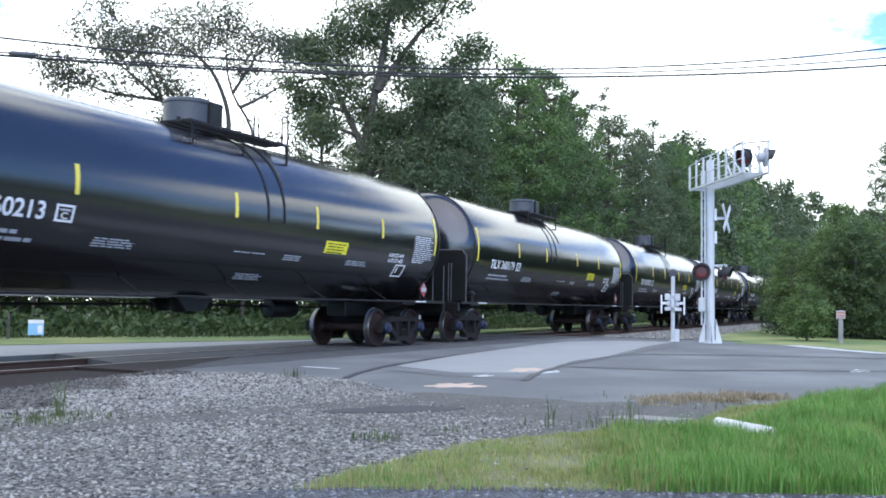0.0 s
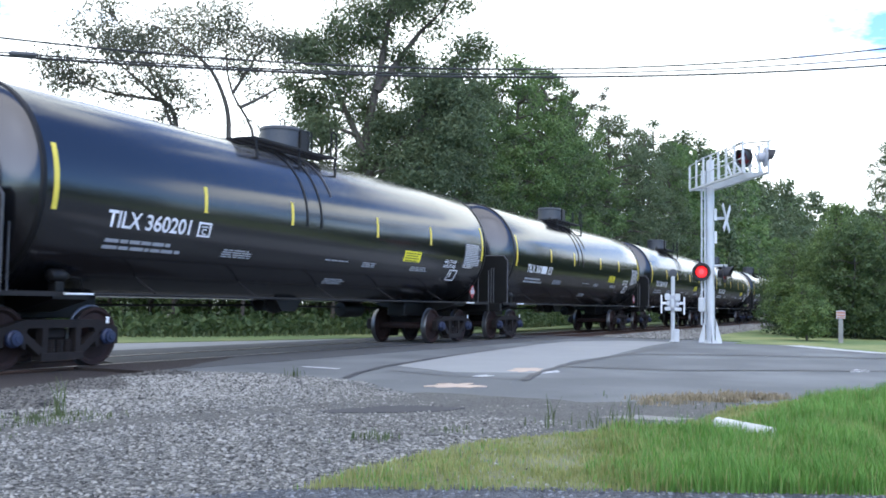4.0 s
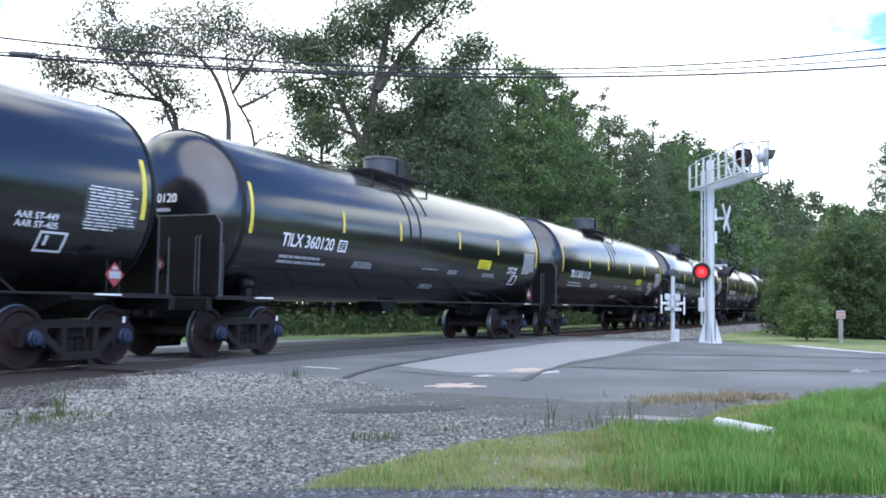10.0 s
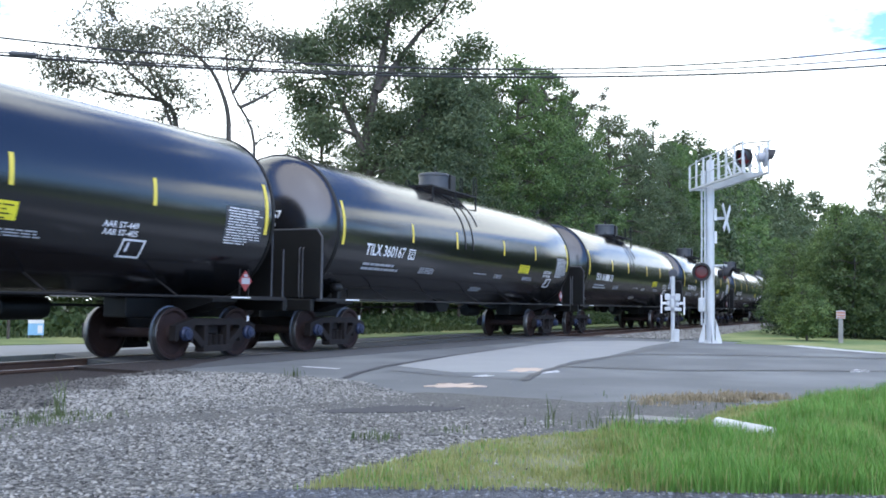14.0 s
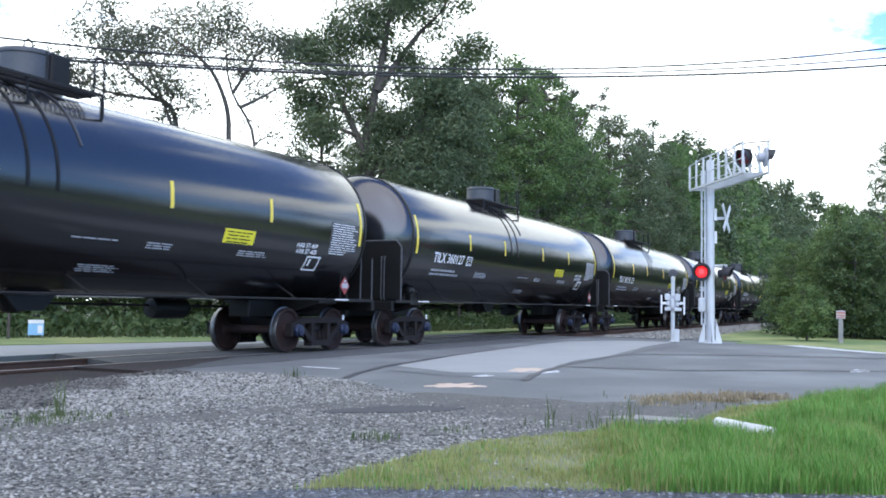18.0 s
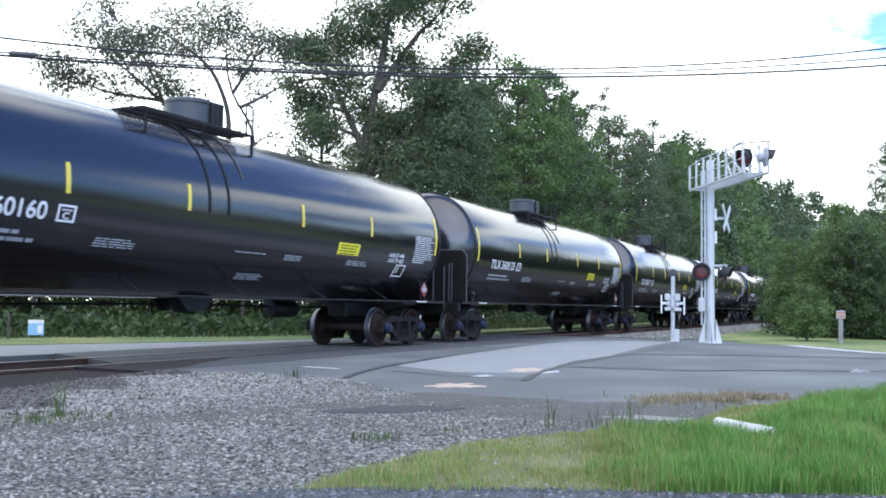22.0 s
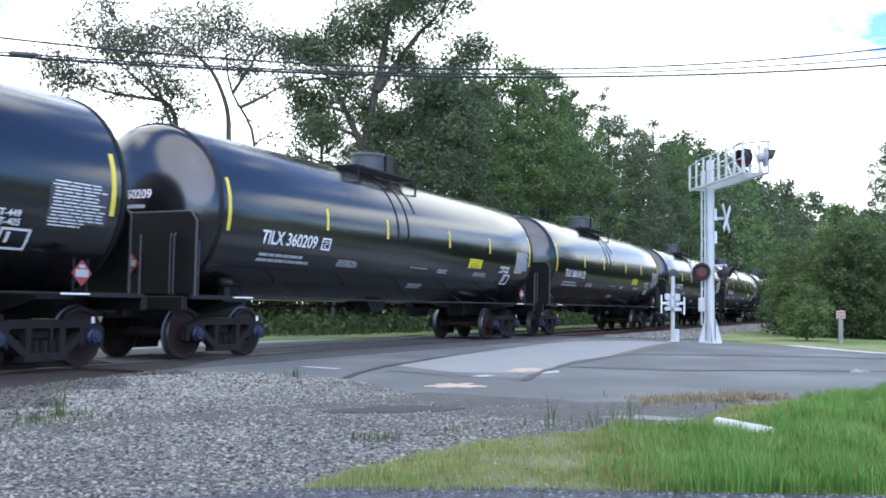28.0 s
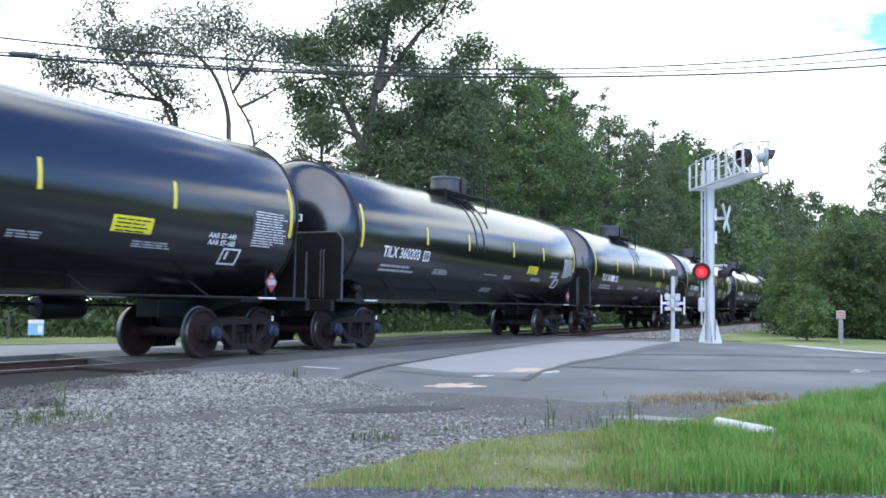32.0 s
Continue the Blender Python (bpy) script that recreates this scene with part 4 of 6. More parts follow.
# lamps on the arm and on the pole
upper = [lamp_head(mast, pose(-2.26, -1.32, 5.30, 0, 0, TO_CAM - 36)), lamp_head(mast, pose(-3.5, -2.05, 5.10, 0, 0, TO_CAM + 102))]
upper[1].data = upper[1].data.copy()
upper[1].data.materials[0] = M["grey"]
tagged(upper[1], "pale grey round target seen from behind")
for u, y in ((2.62, 0.0), (3.44, 0.1)):
    part("lamp_bracket", box(bmesh.new(), u - 0.035, u + 0.035, y - 0.035, y + 0.035, 0.06, 0.62, 0.01), M["silver"], arm)
part("lamp_crossarm", box(bmesh.new(), -0.04, 0.04, -0.50, 0.30, 2.33, 2.40, 0.01), M["silver"], mast)
low = lamp_head(mast, pose(-0.25, 0.22, 2.17, 0, 0, TO_CAM))
low2 = lamp_head(mast, pose(0.0, -0.44, 2.12, 0, 0, TO_CAM + 75))
part("lamp_hanger", tube(bmesh.new(), [(-0.1, 0.22, 2.2), (-0.02, 0.0, 2.25)], 0.03, 6), M["silver"], mast)
# the front lamp's glowing bulb, and an added disc that hides it between flashes
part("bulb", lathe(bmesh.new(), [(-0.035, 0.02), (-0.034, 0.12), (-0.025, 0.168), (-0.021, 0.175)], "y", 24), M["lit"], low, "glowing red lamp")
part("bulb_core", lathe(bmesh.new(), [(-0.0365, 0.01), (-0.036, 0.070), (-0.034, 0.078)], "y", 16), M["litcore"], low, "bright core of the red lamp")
BULB_COVER = part("shutter", lathe(bmesh.new(), [(-0.052, 0.02), (-0.051, 0.14), (-0.046, 0.192), (-0.040, 0.198)], "y", 24), M["lens"], low, "added dark red disc that hides the bulb between flashes", m=pose(0, 0, 0))
# crossed boards, facing the road
buck = part("crossbuck", bmesh.new(), M["white"], mast, "white crossbuck boards", m=pose(0.1, -0.47, 3.82, 0, 0, -6))
for a in (45, -45):
    part("board", box(bmesh.new(), -0.54, 0.54, -0.012, 0.012, -0.08, 0.08, m=pose(0, 0.014 * (1 if a > 0 else -1), 0, 0, a, 0)), M["silver"], buck)
part("board_bracket", box(bmesh.new(), 0.02, 0.10, -0.48, 0.0, 3.78, 3.86), M["silver"], mast)
for z in (3.9, 3.2):
    part("side_sign", box(bmesh.new(), -0.02, 0.02, -0.20, -0.13, z - 0.15, z + 0.22, 0.005), M["white"], mast)
part("junction_box", box(bmesh.new(), -0.42, -0.15, 0.12, 0.29, 0.95, 1.38, 0.03), M["silver"], mast)

stand = tagged(new("gate_mechanism"), "small silver gate mechanism on a post beside the road", "crossing gate")
stand.matrix_basis = pose(30.37, -5.85, -0.01, 0, 0, TO_CAM)
part("post", lathe(bmesh.new(), [(0.0, 0.10), (0.05, 0.10), (0.06, 0.065), (2.05, 0.06)], "z", 16), M["silver"], stand, smooth=True)
part("base_cover", box(bmesh.new(), 0.03, 0.20, -0.10, 0.10, 0.0, 0.40, 0.02), M["silver"], stand)
part("housing", box(bmesh.new(), -0.17, 0.18, -0.12, 0.12, 0.98, 1.46, 0.03), M["grey"], stand)
for x0, x1, z0, z1 in ((-0.24, -0.09, 1.30, 1.50), (0.08, 0.23, 1.28, 1.50), (-0.21, -0.10, 1.14, 1.26), (0.09, 0.20, 1.12, 1.22), (-0.24, -0.07, 0.97, 1.08), (0.05, 0.27, 0.96, 1.06), (-0.05, 0.05, 1.06, 1.34)):
    part("cover_plate", box(bmesh.new(), x0, x1, -0.175, -0.142, z0, z1, 0.012), M["silver"], stand)
for s in (-1, 1):
    part("counterweight_arm", box(bmesh.new(), s * 0.345 - 0.024, s * 0.345 + 0.024, -0.12, 0.12, 0.88 if s < 0 else 0.84, 1.46 if s < 0 else 1.40, 0.015), M["white"], stand)
    part("pivot", box(bmesh.new(), min(s * 0.20, s * 0.36), max(s * 0.20, s * 0.36), -0.07, 0.07, 1.16, 1.24, 0.01), M["white"], stand)
part("cable", tube(bmesh.new(), [(0.10, -0.05, 0.95), (0.17, -0.06, 0.8), (0.15, -0.06, 0.5), (0.09, -0.05, 0.3)], 0.014, 6), M["wire"], stand)
bm = lathe(bmesh.new(), [(-0.06, 0.03), (-0.05, 0.12), (0.0, 0.14), (0.04, 0.10), (0.05, 0.02)], "y", 20, (0, 0, 2.14))
part("bell", bm, M["dome"], stand, "grey round bell", True)


# ---- pole, wires, signs and litter ----
A, B = Vector((17.08, 8.57, 0)), Vector((35.95, -14.05, 0))
for p, h, tilt in ((A, 8.6, 0.0), (B, 10.9, 0.6)):
    bm = tube(bmesh.new(), [(0, 0, -0.1), (0, 0, h * 0.5), (0, 0, h)], [0.16, 0.14, 0.11], 14)
    pole = thing("utility_pole", None, None, "weathered wooden utility pole carrying cables", "utility pole")
    pole.matrix_basis = Matrix.Translation(p) @ pose(0, 0, 0, tilt, 0, 0)
    part("pole_shaft", bm, M["pole"], pole, smooth=True)
CABLES = ((7.67, -1.236, 3.697, 0.026), (7.288, -0.256, 2.715, 0.022), (7.21, -0.107, 2.333, 0.032))
for z0, b1, c1, r in CABLES:
    bm = tube(bmesh.new(), [A.lerp(B, u) + Vector((0, 0, z0 + b1 * u + c1 * u * u)) for u in [i / 40 for i in range(41)]], r, 6)
    thing("overhead_cable", bm, M["wire"], "thin black overhead cable strung across the track", "cable", "overhead cables", smooth=True)
u = 0.014
c = A.lerp(B, u) + Vector((0, 0, 7.28))
d = (B - A).normalized()
bm = tube(bmesh.new(), [c - d * 0.05, c + d * 0.02, c + d * 0.55, c + d * 0.62], [0.03, 0.07, 0.07, 0.03], 10)
thing("splice_case", bm, M["dome"], "dark cable splice case hanging on the cable", "splice case", smooth=True)
for u in (0.475, 0.515):
    bm = bmesh.new()
    p = A.lerp(B, u)
    tube(bm, [p + Vector((0, 0, CABLES[2][0] + CABLES[2][1] * u + CABLES[2][2] * u * u - 0.05)), p + Vector((0, 0, CABLES[0][0] + CABLES[0][1] * u + CABLES[0][2] * u * u + 0.08))], 0.014, 6)
    thing("cable_spacer", bm, M["wire"], "small dark spacer clipped on the cables", "cable spacer", "cable spacers")

sign = thing("notice_post", None, None, "grey wooden post with a small orange and white notice", "sign", m=pose(34.06, -10.5, -0.02, 0, 0, TO_CAM))
part("post", box(bmesh.new(), -0.07, 0.07, -0.06, 0.06, 0, 1.08, 0.012), M["post"], sign)
part("board", box(bmesh.new(), -0.14, 0.14, -0.078, -0.062, 0.80, 1.06, 0.003), M["grey"], sign, "orange and white notice board")
bm = bmesh.new()
for z, h in ((0.96, 0.07), (0.88, 0.05), (0.815, 0.035)):
    box(bm, -0.13, 0.13, -0.083, -0.0785, z, z + h)
part("print", bm, M["orange"], sign)

FAR_TURN = math.degrees(math.atan2(-12.2 - 11.1, -21.2)) + 90
sg = thing("yard_sign", None, None, "pale blue yard sign on a post beside the far road", "sign", m=pose(18.5, 8.27, -0.02, 0, 0, FAR_TURN) @ Matrix.Diagonal((0.74, 0.74, 0.80, 1)))
for s in (-0.22, 0.22):
    part("leg", box(bmesh.new(), s - 0.02, s + 0.02, -0.02, 0.02, 0, 0.30), M["post"], sg)
part("panel", box(bmesh.new(), -0.26, 0.26, -0.03, 0.0, 0.12, 0.62, 0.008), M["blue"], sg)
bm = box(bmesh.new(), -0.26, 0.26, -0.036, -0.031, 0.50, 0.62)
box(bm, 0.06, 0.22, -0.036, -0.031, 0.18, 0.44)
part("print", bm, M["white"], sg)
mk = thing("marker_post", None, None, "white marker post with a red band beside the far road", "marker post", m=pose(17.35, 8.35, -0.02) @ Matrix.Diagonal((0.87, 0.87, 0.87, 1)))
part("shaft", tube(bmesh.new(), [(0, 0, 0), (0, 0, 0.55), (0, 0, 1.05)], [0.055, 0.055, 0.05], 10), M["white"], mk, smooth=True)
part("band", tube(bmesh.new(), [(0, 0, 0.84), (0, 0, 0.98)], 0.058, 10), M["red"], mk)
thing("stake", tube(bmesh.new(), [(17.7, 8.35, -0.02), (17.7, 8.35, 0.65)], 0.04, 8), M["bark"], "dark wooden stake beside the marker post", "stake")

P0, P1 = Vector((8.48, -10.82, 0.055)), Vector((8.02, -11.32, 0.05))
bm = tube(bmesh.new(), [P0, P0.lerp(P1, 0.5), P1], 0.05, 16)
thing("plastic_pipe", bm, M["pipe"], "short dirty white plastic pipe lying in the grass", "pipe", smooth=True)

# stains, joints and markings on the road
def strip(name, pts, width, mat, label, cat, z=-0.003, wob=0.04):
    pts = [Vector((x, y)) for x, y in pts]
    fine = []
    for a, b in zip(pts, pts[1:]):
        n = max(2, int((b - a).length / 0.25))
        fine += [a.lerp(b, i / n) for i in range(n)]
    fine.append(pts[-1])
    bm = bmesh.new()
    prev = None
    for i, p in enumerate(fine):
        d = (fine[min(i + 1, len(fine) - 1)] - fine[max(i - 1, 0)]).normalized()
        nrm = Vector((-d.y, d.x))
        w = width * (0.8 + 0.5 * noise.noise((p.x * 2, p.y * 2, 3)))
        c = p + nrm * wob * noise.noise((p.x * 1.1, p.y * 1.1, 9))
        cur = [bm.verts.new((*(c + nrm * w / 2), z)), bm.verts.new((*(c - nrm * w / 2), z))]
        if prev:
            bm.faces.new((prev[0], prev[1], cur[1], cur[0]))
        prev = cur
    return thing(name, bm, M[mat], label, cat, kind="structure")


for pts, w in (([(11.6, -5.3), (12.6, -4.9), (14.2, -4.5), (16.6, -4.12), (20.1, -3.7), (25, -3.25)], 0.16), ([(13.4, -5.0), (12.9, -6.1), (12.8, -7.5)], 0.06),
               ([(12.7, -7.5), (14.0, -7.2), (16.6, -6.8), (20.9, -6.72), (27.2, -6.6)], 0.16), ([(16.1, -7.0), (16.4, -8.9), (17.7, -10.5), (19, -13)], 0.24), ([(21.5, -6.75), (22.8, -9.0), (23.6, -12), (25, -18)], 0.35)):
    strip("road_joint", pts, w, "tar", "dark tar-sealed joint in the asphalt", "road joint")
strip("road_edge", [(30.2, -9.35), (28.4, -10.45), (26.6, -11.65), (25.2, -13.6), (26.4, -18)], 0.75, "conc", "pale concrete edging strip along the road", "road edge", z=0.0, wob=0.0)
# flat dark strips painted along the rails, for the shade in the flangeway grooves
for y in (-0.90, 0.90):
    strip("road_joint", [(12.6, y), (22, y), (32.8, y)], 0.13, "tar", "dark strip along the rail for the shaded flangeway", "road joint", z=-0.002, wob=0.02)
strip("road_line", [(13.30, -3.50), (13.22, -3.85), (13.12, -4.27)], 0.16, "roadwhite", "worn white paint mark on the asphalt", "road marking")
for c, sx, sy, mt, lb in (((11.38, -7.05), 0.34, 0.30, "tan", "scraped tan patch in the asphalt"), ((14.9, -6.77), 0.52, 0.22, "tan", "scraped tan patch in the asphalt"), ((13.17, -6.69), 0.22, 0.09, "roadwhite", "small pale scrape on the asphalt"),
                          ((14.62, -7.24), 0.35, 0.10, "roadwhite", "small pale scrape on the asphalt"), ((18.3, -11.6), 0.3, 0.16, "roadwhite", "small pale scrape on the asphalt"), ((8.42, -7.77), 0.66, 0.26, "damp", "dark damp hollow in the gravel")):
    pts = []
    for k in range(40):
        a = k * math.tau / 40
        r = 1 + (0.9 if c[0] > 9 else 0.45) * noise.noise((math.cos(a) * 2.3 + c[0], math.sin(a) * 2.3 + c[1], 4))
        u, w, q = sx * r * math.cos(a), sy * r * math.sin(a), 0.0 if c[0] > 9 else radians(-40)
        pts.append((c[0] + u * math.cos(q) - w * math.sin(q), c[1] + u * math.sin(q) + w * math.cos(q)))
    thing("road_scar", slab(bmesh.new(), pts, -0.0045 if c[0] > 9 else -0.003, -0.03), M[mt], lb, "road surface", kind="structure")
strip("wheel_path", [(3.0, -5.4), (4.5, -5.7), (6.5, -6.3), (7.7, -6.85), (9.4, -7.45)], 0.55, "dirt", "worn dusty wheel path through the gravel", "dirt", z=-0.0135, wob=0.15)
thing("dirt_patch", slab(bmesh.new(), wavy([(8.85, -9.75), (9.25, -9.9), (9.45, -10.5), (9.05, -10.4)], 0.06, 0.25, 43), -0.0075, -0.05), M["sand"], "pale sandy washed-out patch beside the grass", "dirt", kind="structure")
CHIP = [(3.6, -8.2), (4.25, -8.95), (4.62, -9.26), (5.10, -9.92), (5.55, -11.05), (6.3, -12.9), (4.6, -12.9), (3.2, -10.0)]
thing("asphalt_edge", slab(bmesh.new(), wavy(CHIP, 0.12, 0.10, 17), -0.006, -0.06), M["chipbase"], "dark crumbling asphalt edge with loose chips", "road", kind="structure")
thing("dirt_patch", slab(bmesh.new(), wavy([(7.0, -7.1), (9.0, -6.6), (10.0, -6.9), (10.6, -8.2), (10.4, -9.3), (11.6, -10.2), (11.0, -11.0), (8.6, -10.8), (7.6, -9.8), (6.9, -8.8)], 0.10, 0.60, 12), -0.0095, -0.05), M["dirt"], "packed grey dirt and grit at the road's edge", "dirt", kind="structure")
thing("dirt_patch", slab(bmesh.new(), wavy([(11.0, -2.42), (12.2, -2.05), (13.4, -1.55), (14.8, -0.98), (14.8, -0.86), (11.0, -0.86)], 0.08, 0.08, 22), -0.0035, -0.05), M["bed"], "oily brown dirt spilt over the crossing's edge", "dirt", kind="structure")


# ---- trees and plants ----
rng = np.random.default_rng(7)


def leaf_cloud(centres, size, count_each, spread, flat=0.75, out=None):
    """Small kite-shaped leaves scattered round each centre, as one array of quads; out: the way each clump faces."""
    n = len(centres) * count_each
    c = np.repeat(np.asarray(centres, float), count_each, 0) + rng.normal(0, 1, (n, 3)) * np.array([spread, spread, spread * flat])
    nrm = rng.normal(0, 0.62, (n, 3)) + np.array([0, 0, 0.45])
    if out is not None:
        nrm += np.repeat(np.asarray(out, float), count_each, 0) * 0.7
    nrm /= np.linalg.norm(nrm, axis=1)[:, None]
    t = np.cross(nrm, rng.normal(0, 1, (n, 3)))
    t /= np.linalg.norm(t, axis=1)[:, None]
    b = np.cross(nrm, t)
    s = (size * rng.uniform(0.6, 1.35, n))[:, None]
    droop = nrm * s * 0.18
    v = np.stack([c + t * s, c + b * s * 0.55 - droop, c - t * s, c - b * s * 0.55 - droop], 1).reshape(-1, 3)
    return v, np.arange(n * 4).reshape(-1, 4)


def lobe_clumps(lobes, per_area, gap=0.12, grain=1.1, seed=0.0, shell=0.62):
    """Clumps of leaves on the outside of the lobes (x, y, z, r), with holes where the noise is low."""
    cen, out = [], []
    L = np.array(lobes, float)
    for x, y, z, r in L:
        n = max(6, int(per_area * r * r))
        d = rng.normal(0, 1, (n, 3))
        d /= np.linalg.norm(d, axis=1)[:, None]
        d[:, 2] = np.where(d[:, 2] < -0.55, -d[:, 2], d[:, 2])
        p = np.array([x, y, z]) + d * r * (rng.uniform(shell ** 2, 1.0, n) ** 0.5)[:, None] * np.array([1, 1, 0.85])
        deep = np.zeros(n, bool)
        for a in L:
            deep |= np.linalg.norm(p - a[:3], axis=1) < a[3] * min(0.55, shell - 0.1)
        full = np.array([noise.noise((q[0] * grain + seed, q[1] * grain, q[2] * grain * 1.3)) for q in p])
        keep = ~deep & (full > gap - 0.4)
        cen.append(p[keep])
        out.append(d[keep])
    return np.concatenate(cen), np.concatenate(out)


def curve(pts, n=5):
    """The points of a limb, rounded off between its bends."""
    pts = [Vector(p) for p in pts]
    if len(pts) < 3:
        return pts
    fine = []
    for i in range(len(pts) - 1):
        a, b, c, d = pts[max(i - 1, 0)], pts[i], pts[i + 1], pts[min(i + 2, len(pts) - 1)]
        for k in range(n):
            t = k / n
            fine.append(0.5 * ((2 * b) + (c - a) * t + (2 * a - 5 * b + 4 * c - d) * t * t + (3 * b - a - 3 * c + d) * t ** 3))
    return fine + [pts[-1]]


def lobed_tree(name, label, stems, lobes, leaf_mat, trunk_r=0.24, per_area=38, leaf=0.085, each=14, spread=0.2, gap=0.12, grain=1.1, twigs=5, shell=0.62, seed=0.0):
    """A tree with given stems (each a list of points) and a crown of lobes, which limbs and twigs carry."""
    t = tagged(new(name), label, "shrub" if name == "shrub" else "tree")
    cen, out = lobe_clumps(lobes, per_area, gap, grain, seed, shell)
    v, f = leaf_cloud(cen, leaf, each, spread, out=out)
    up = v[:, 2].reshape(-1, 4).min(1) > 0.05
    new("crown", raw_mesh("crown", v, f[up], leaf_mat)).parent = t
    nodes = []
    for k, st in enumerate(stems):
        pts = curve(st)
        r0 = trunk_r if k == 0 else trunk_r * 0.5
        part("trunk" if k == 0 else "limb", tube(bmesh.new(), pts, [r0 * (1.25 - 1.05 * i / (len(pts) - 1)) for i in range(len(pts))], 10), M["bark"], t, smooth=True)
        nodes += pts[len(pts) // 4:]
    few, web = len(lobes) < 20 and name == "tree", bmesh.new()
    for x, y, z, r in lobes:
        c = Vector((x, y, z))
        low = [q for q in nodes if q.z < z + 0.3] or nodes
        start = min(low, key=lambda q: (q - c).length)
        mid = start.lerp(c, 0.55) + Vector((rng.normal(0, 0.15), rng.normal(0, 0.15), 0.12 * (c - start).length))
        k = trunk_r * 0.34
        bm = tube(bmesh.new() if few else web, curve([start, mid, c], 3), [k * (1 - 0.13 * i) for i in range(7)], 6)
        near = cen[np.linalg.norm(cen - np.array(c), axis=1) < r * 1.1]
        for q in range(min(twigs, len(near))):
            e = Vector(near[int(rng.integers(0, len(near)))])
            tube(bm, [mid.lerp(c, 0.2 + 0.16 * (q % 5)), mid.lerp(e, 0.6) + Vector((0, 0, 0.1)), e], [k * 0.34, k * 0.22, k * 0.08], 4)
        if few:
            part("limb", bm, M["bark"], t, smooth=True)
    if not few:
        tagged(part("branchwork", web, M["bark"], t, smooth=True), kind="stuff")
    return t


def dome_lobes(height, rx, low, n, size, point=0.55):
    """Lobes of a whole crown: a dome that narrows towards the top."""
    out = []
    for i in range(n):
        h = (i + rng.random()) / n
        w = rx * (1 - h ** 2.2) ** point * (0.45 + 0.55 * min(1, h * 4 + 0.3))
        a = i * 2.4 + rng.normal(0, 0.4)
        r = size * rng.uniform(0.75, 1.25) * (1 - 0.35 * h)
        d = max(w - r * 0.6, 0.0) * rng.uniform(0.65, 1.08)
        out.append((d * math.cos(a), d * math.sin(a), low + (height - low - r * 0.7) * h, r))
    return out


def broadleaf(label, height, rx, low, n, size, leaf_mat, point=0.55, name="tree", trunk_r=0.26, **more):
    top = Vector((rng.normal(0, 0.2), rng.normal(0, 0.2), height * 0.86))
    trunk = [(0, 0, -0.15), (0.1, 0.05, height * 0.25), (-0.1, 0.1, height * 0.55), top]
    return lobed_tree(name, label, [trunk], dome_lobes(height, rx, low, n, size, point), leaf_mat, trunk_r, **more)


def facing(lobes, right, depth=1.6):
    """Lobes given as (across, up, radius), spread over some depth."""
    rx, ry = right
    res = []
    for i, (a, z, r) in enumerate(lobes):
        d = depth * math.sin(i * 2.1 + 0.5)
        res.append((a * rx - d * ry, a * ry + d * rx, z, r))
    return res


def stem(pts, right, bow=0.4):
    rx, ry = right
    return [(a * rx - bow * math.sin(i) * ry, a * ry + bow * math.sin(i) * rx, z) for i, (a, z) in enumerate(pts)]


def plant(t, x, y, turn=0.0, k=1.0, z=-0.03):
    t.scale = (k, k, k)
    t.matrix_basis = pose(x, y, z, 0, 0, turn) @ Matrix.Diagonal((k, k, k, 1))
    return t


def plant_copy(t, x, y, turn, k, z=-0.03, wide=1.0):
    c = copy_thing(t, pose(x, y, z, 0, 0, turn))
    c.matrix_basis = pose(x, y, z, 0, 0, turn) @ Matrix.Diagonal((k * wide, k * wide, k, 1))
    return c


LB = "leafy green broadleaf tree at the edge of the woods"
VIEW_R = (0.485, -0.875)
BIG = [(1.6, 15.0, 2.5), (-0.5, 13.7, 1.8), (3.5, 14.9, 1.3), (-2.1, 12.3, 1.8), (-3.3, 13.0, 1.0), (4.7, 12.2, 1.3), (-1.0, 10.4, 1.8), (1.5, 11.9, 1.7), (3.3, 10.2, 1.6), (-2.8, 10.1, 1.1),
       (1.3, 9.1, 1.8), (4.2, 8.9, 1.6), (0.0, 16.8, 2.4), (2.5, 17.4, 2.2), (-2.1, 8.6, 1.0), (5.3, 11.0, 0.9), (0.4, 7.4, 1.6), (2.6, 7.0, 1.8), (-3.6, 11.4, 0.8)]
big = plant(lobed_tree("tree", "tall broad oak-like tree with a dark open leafy crown", [stem([(0.0, -0.15), (0.05, 4.5), (0.0, 8.5), (0.7, 12.5), (1.4, 17.0)], VIEW_R), stem([(0.0, 8.0), (-1.2, 10.6), (-2.4, 12.6)], VIEW_R),
            stem([(0.1, 7.0), (1.9, 9.0), (4.0, 11.6)], VIEW_R), stem([(0.5, 11.0), (2.2, 13.6), (3.5, 15.0)], VIEW_R)], facing(BIG, VIEW_R), M["leaf"], 0.31, 130, 0.078, 18, 0.32, 0.24, 0.8, 6, 0.35), 38.9, 10.2)
side = plant(broadleaf(LB, 15.0, 3.4, 1.5, 30, 1.6, M["leaf"], per_area=58, gap=0.33, grain=0.75), 47.2, 10.0)
THIN_R = (0.62, -0.78)
THIN = [(-2.9, 12.0, 1.0), (-1.7, 12.1, 1.1), (-0.8, 12.5, 1.0), (0.1, 11.6, 1.0), (-2.4, 10.9, 1.0), (0.6, 10.9, 1.0), (-0.3, 10.4, 0.8), (0.8, 9.5, 0.7), (1.05, 11.3, 0.6), (0.35, 8.4, 0.5), (1.3, 7.9, 0.6), (-1.3, 11.3, 1.0), (-3.7, 11.6, 0.6)]
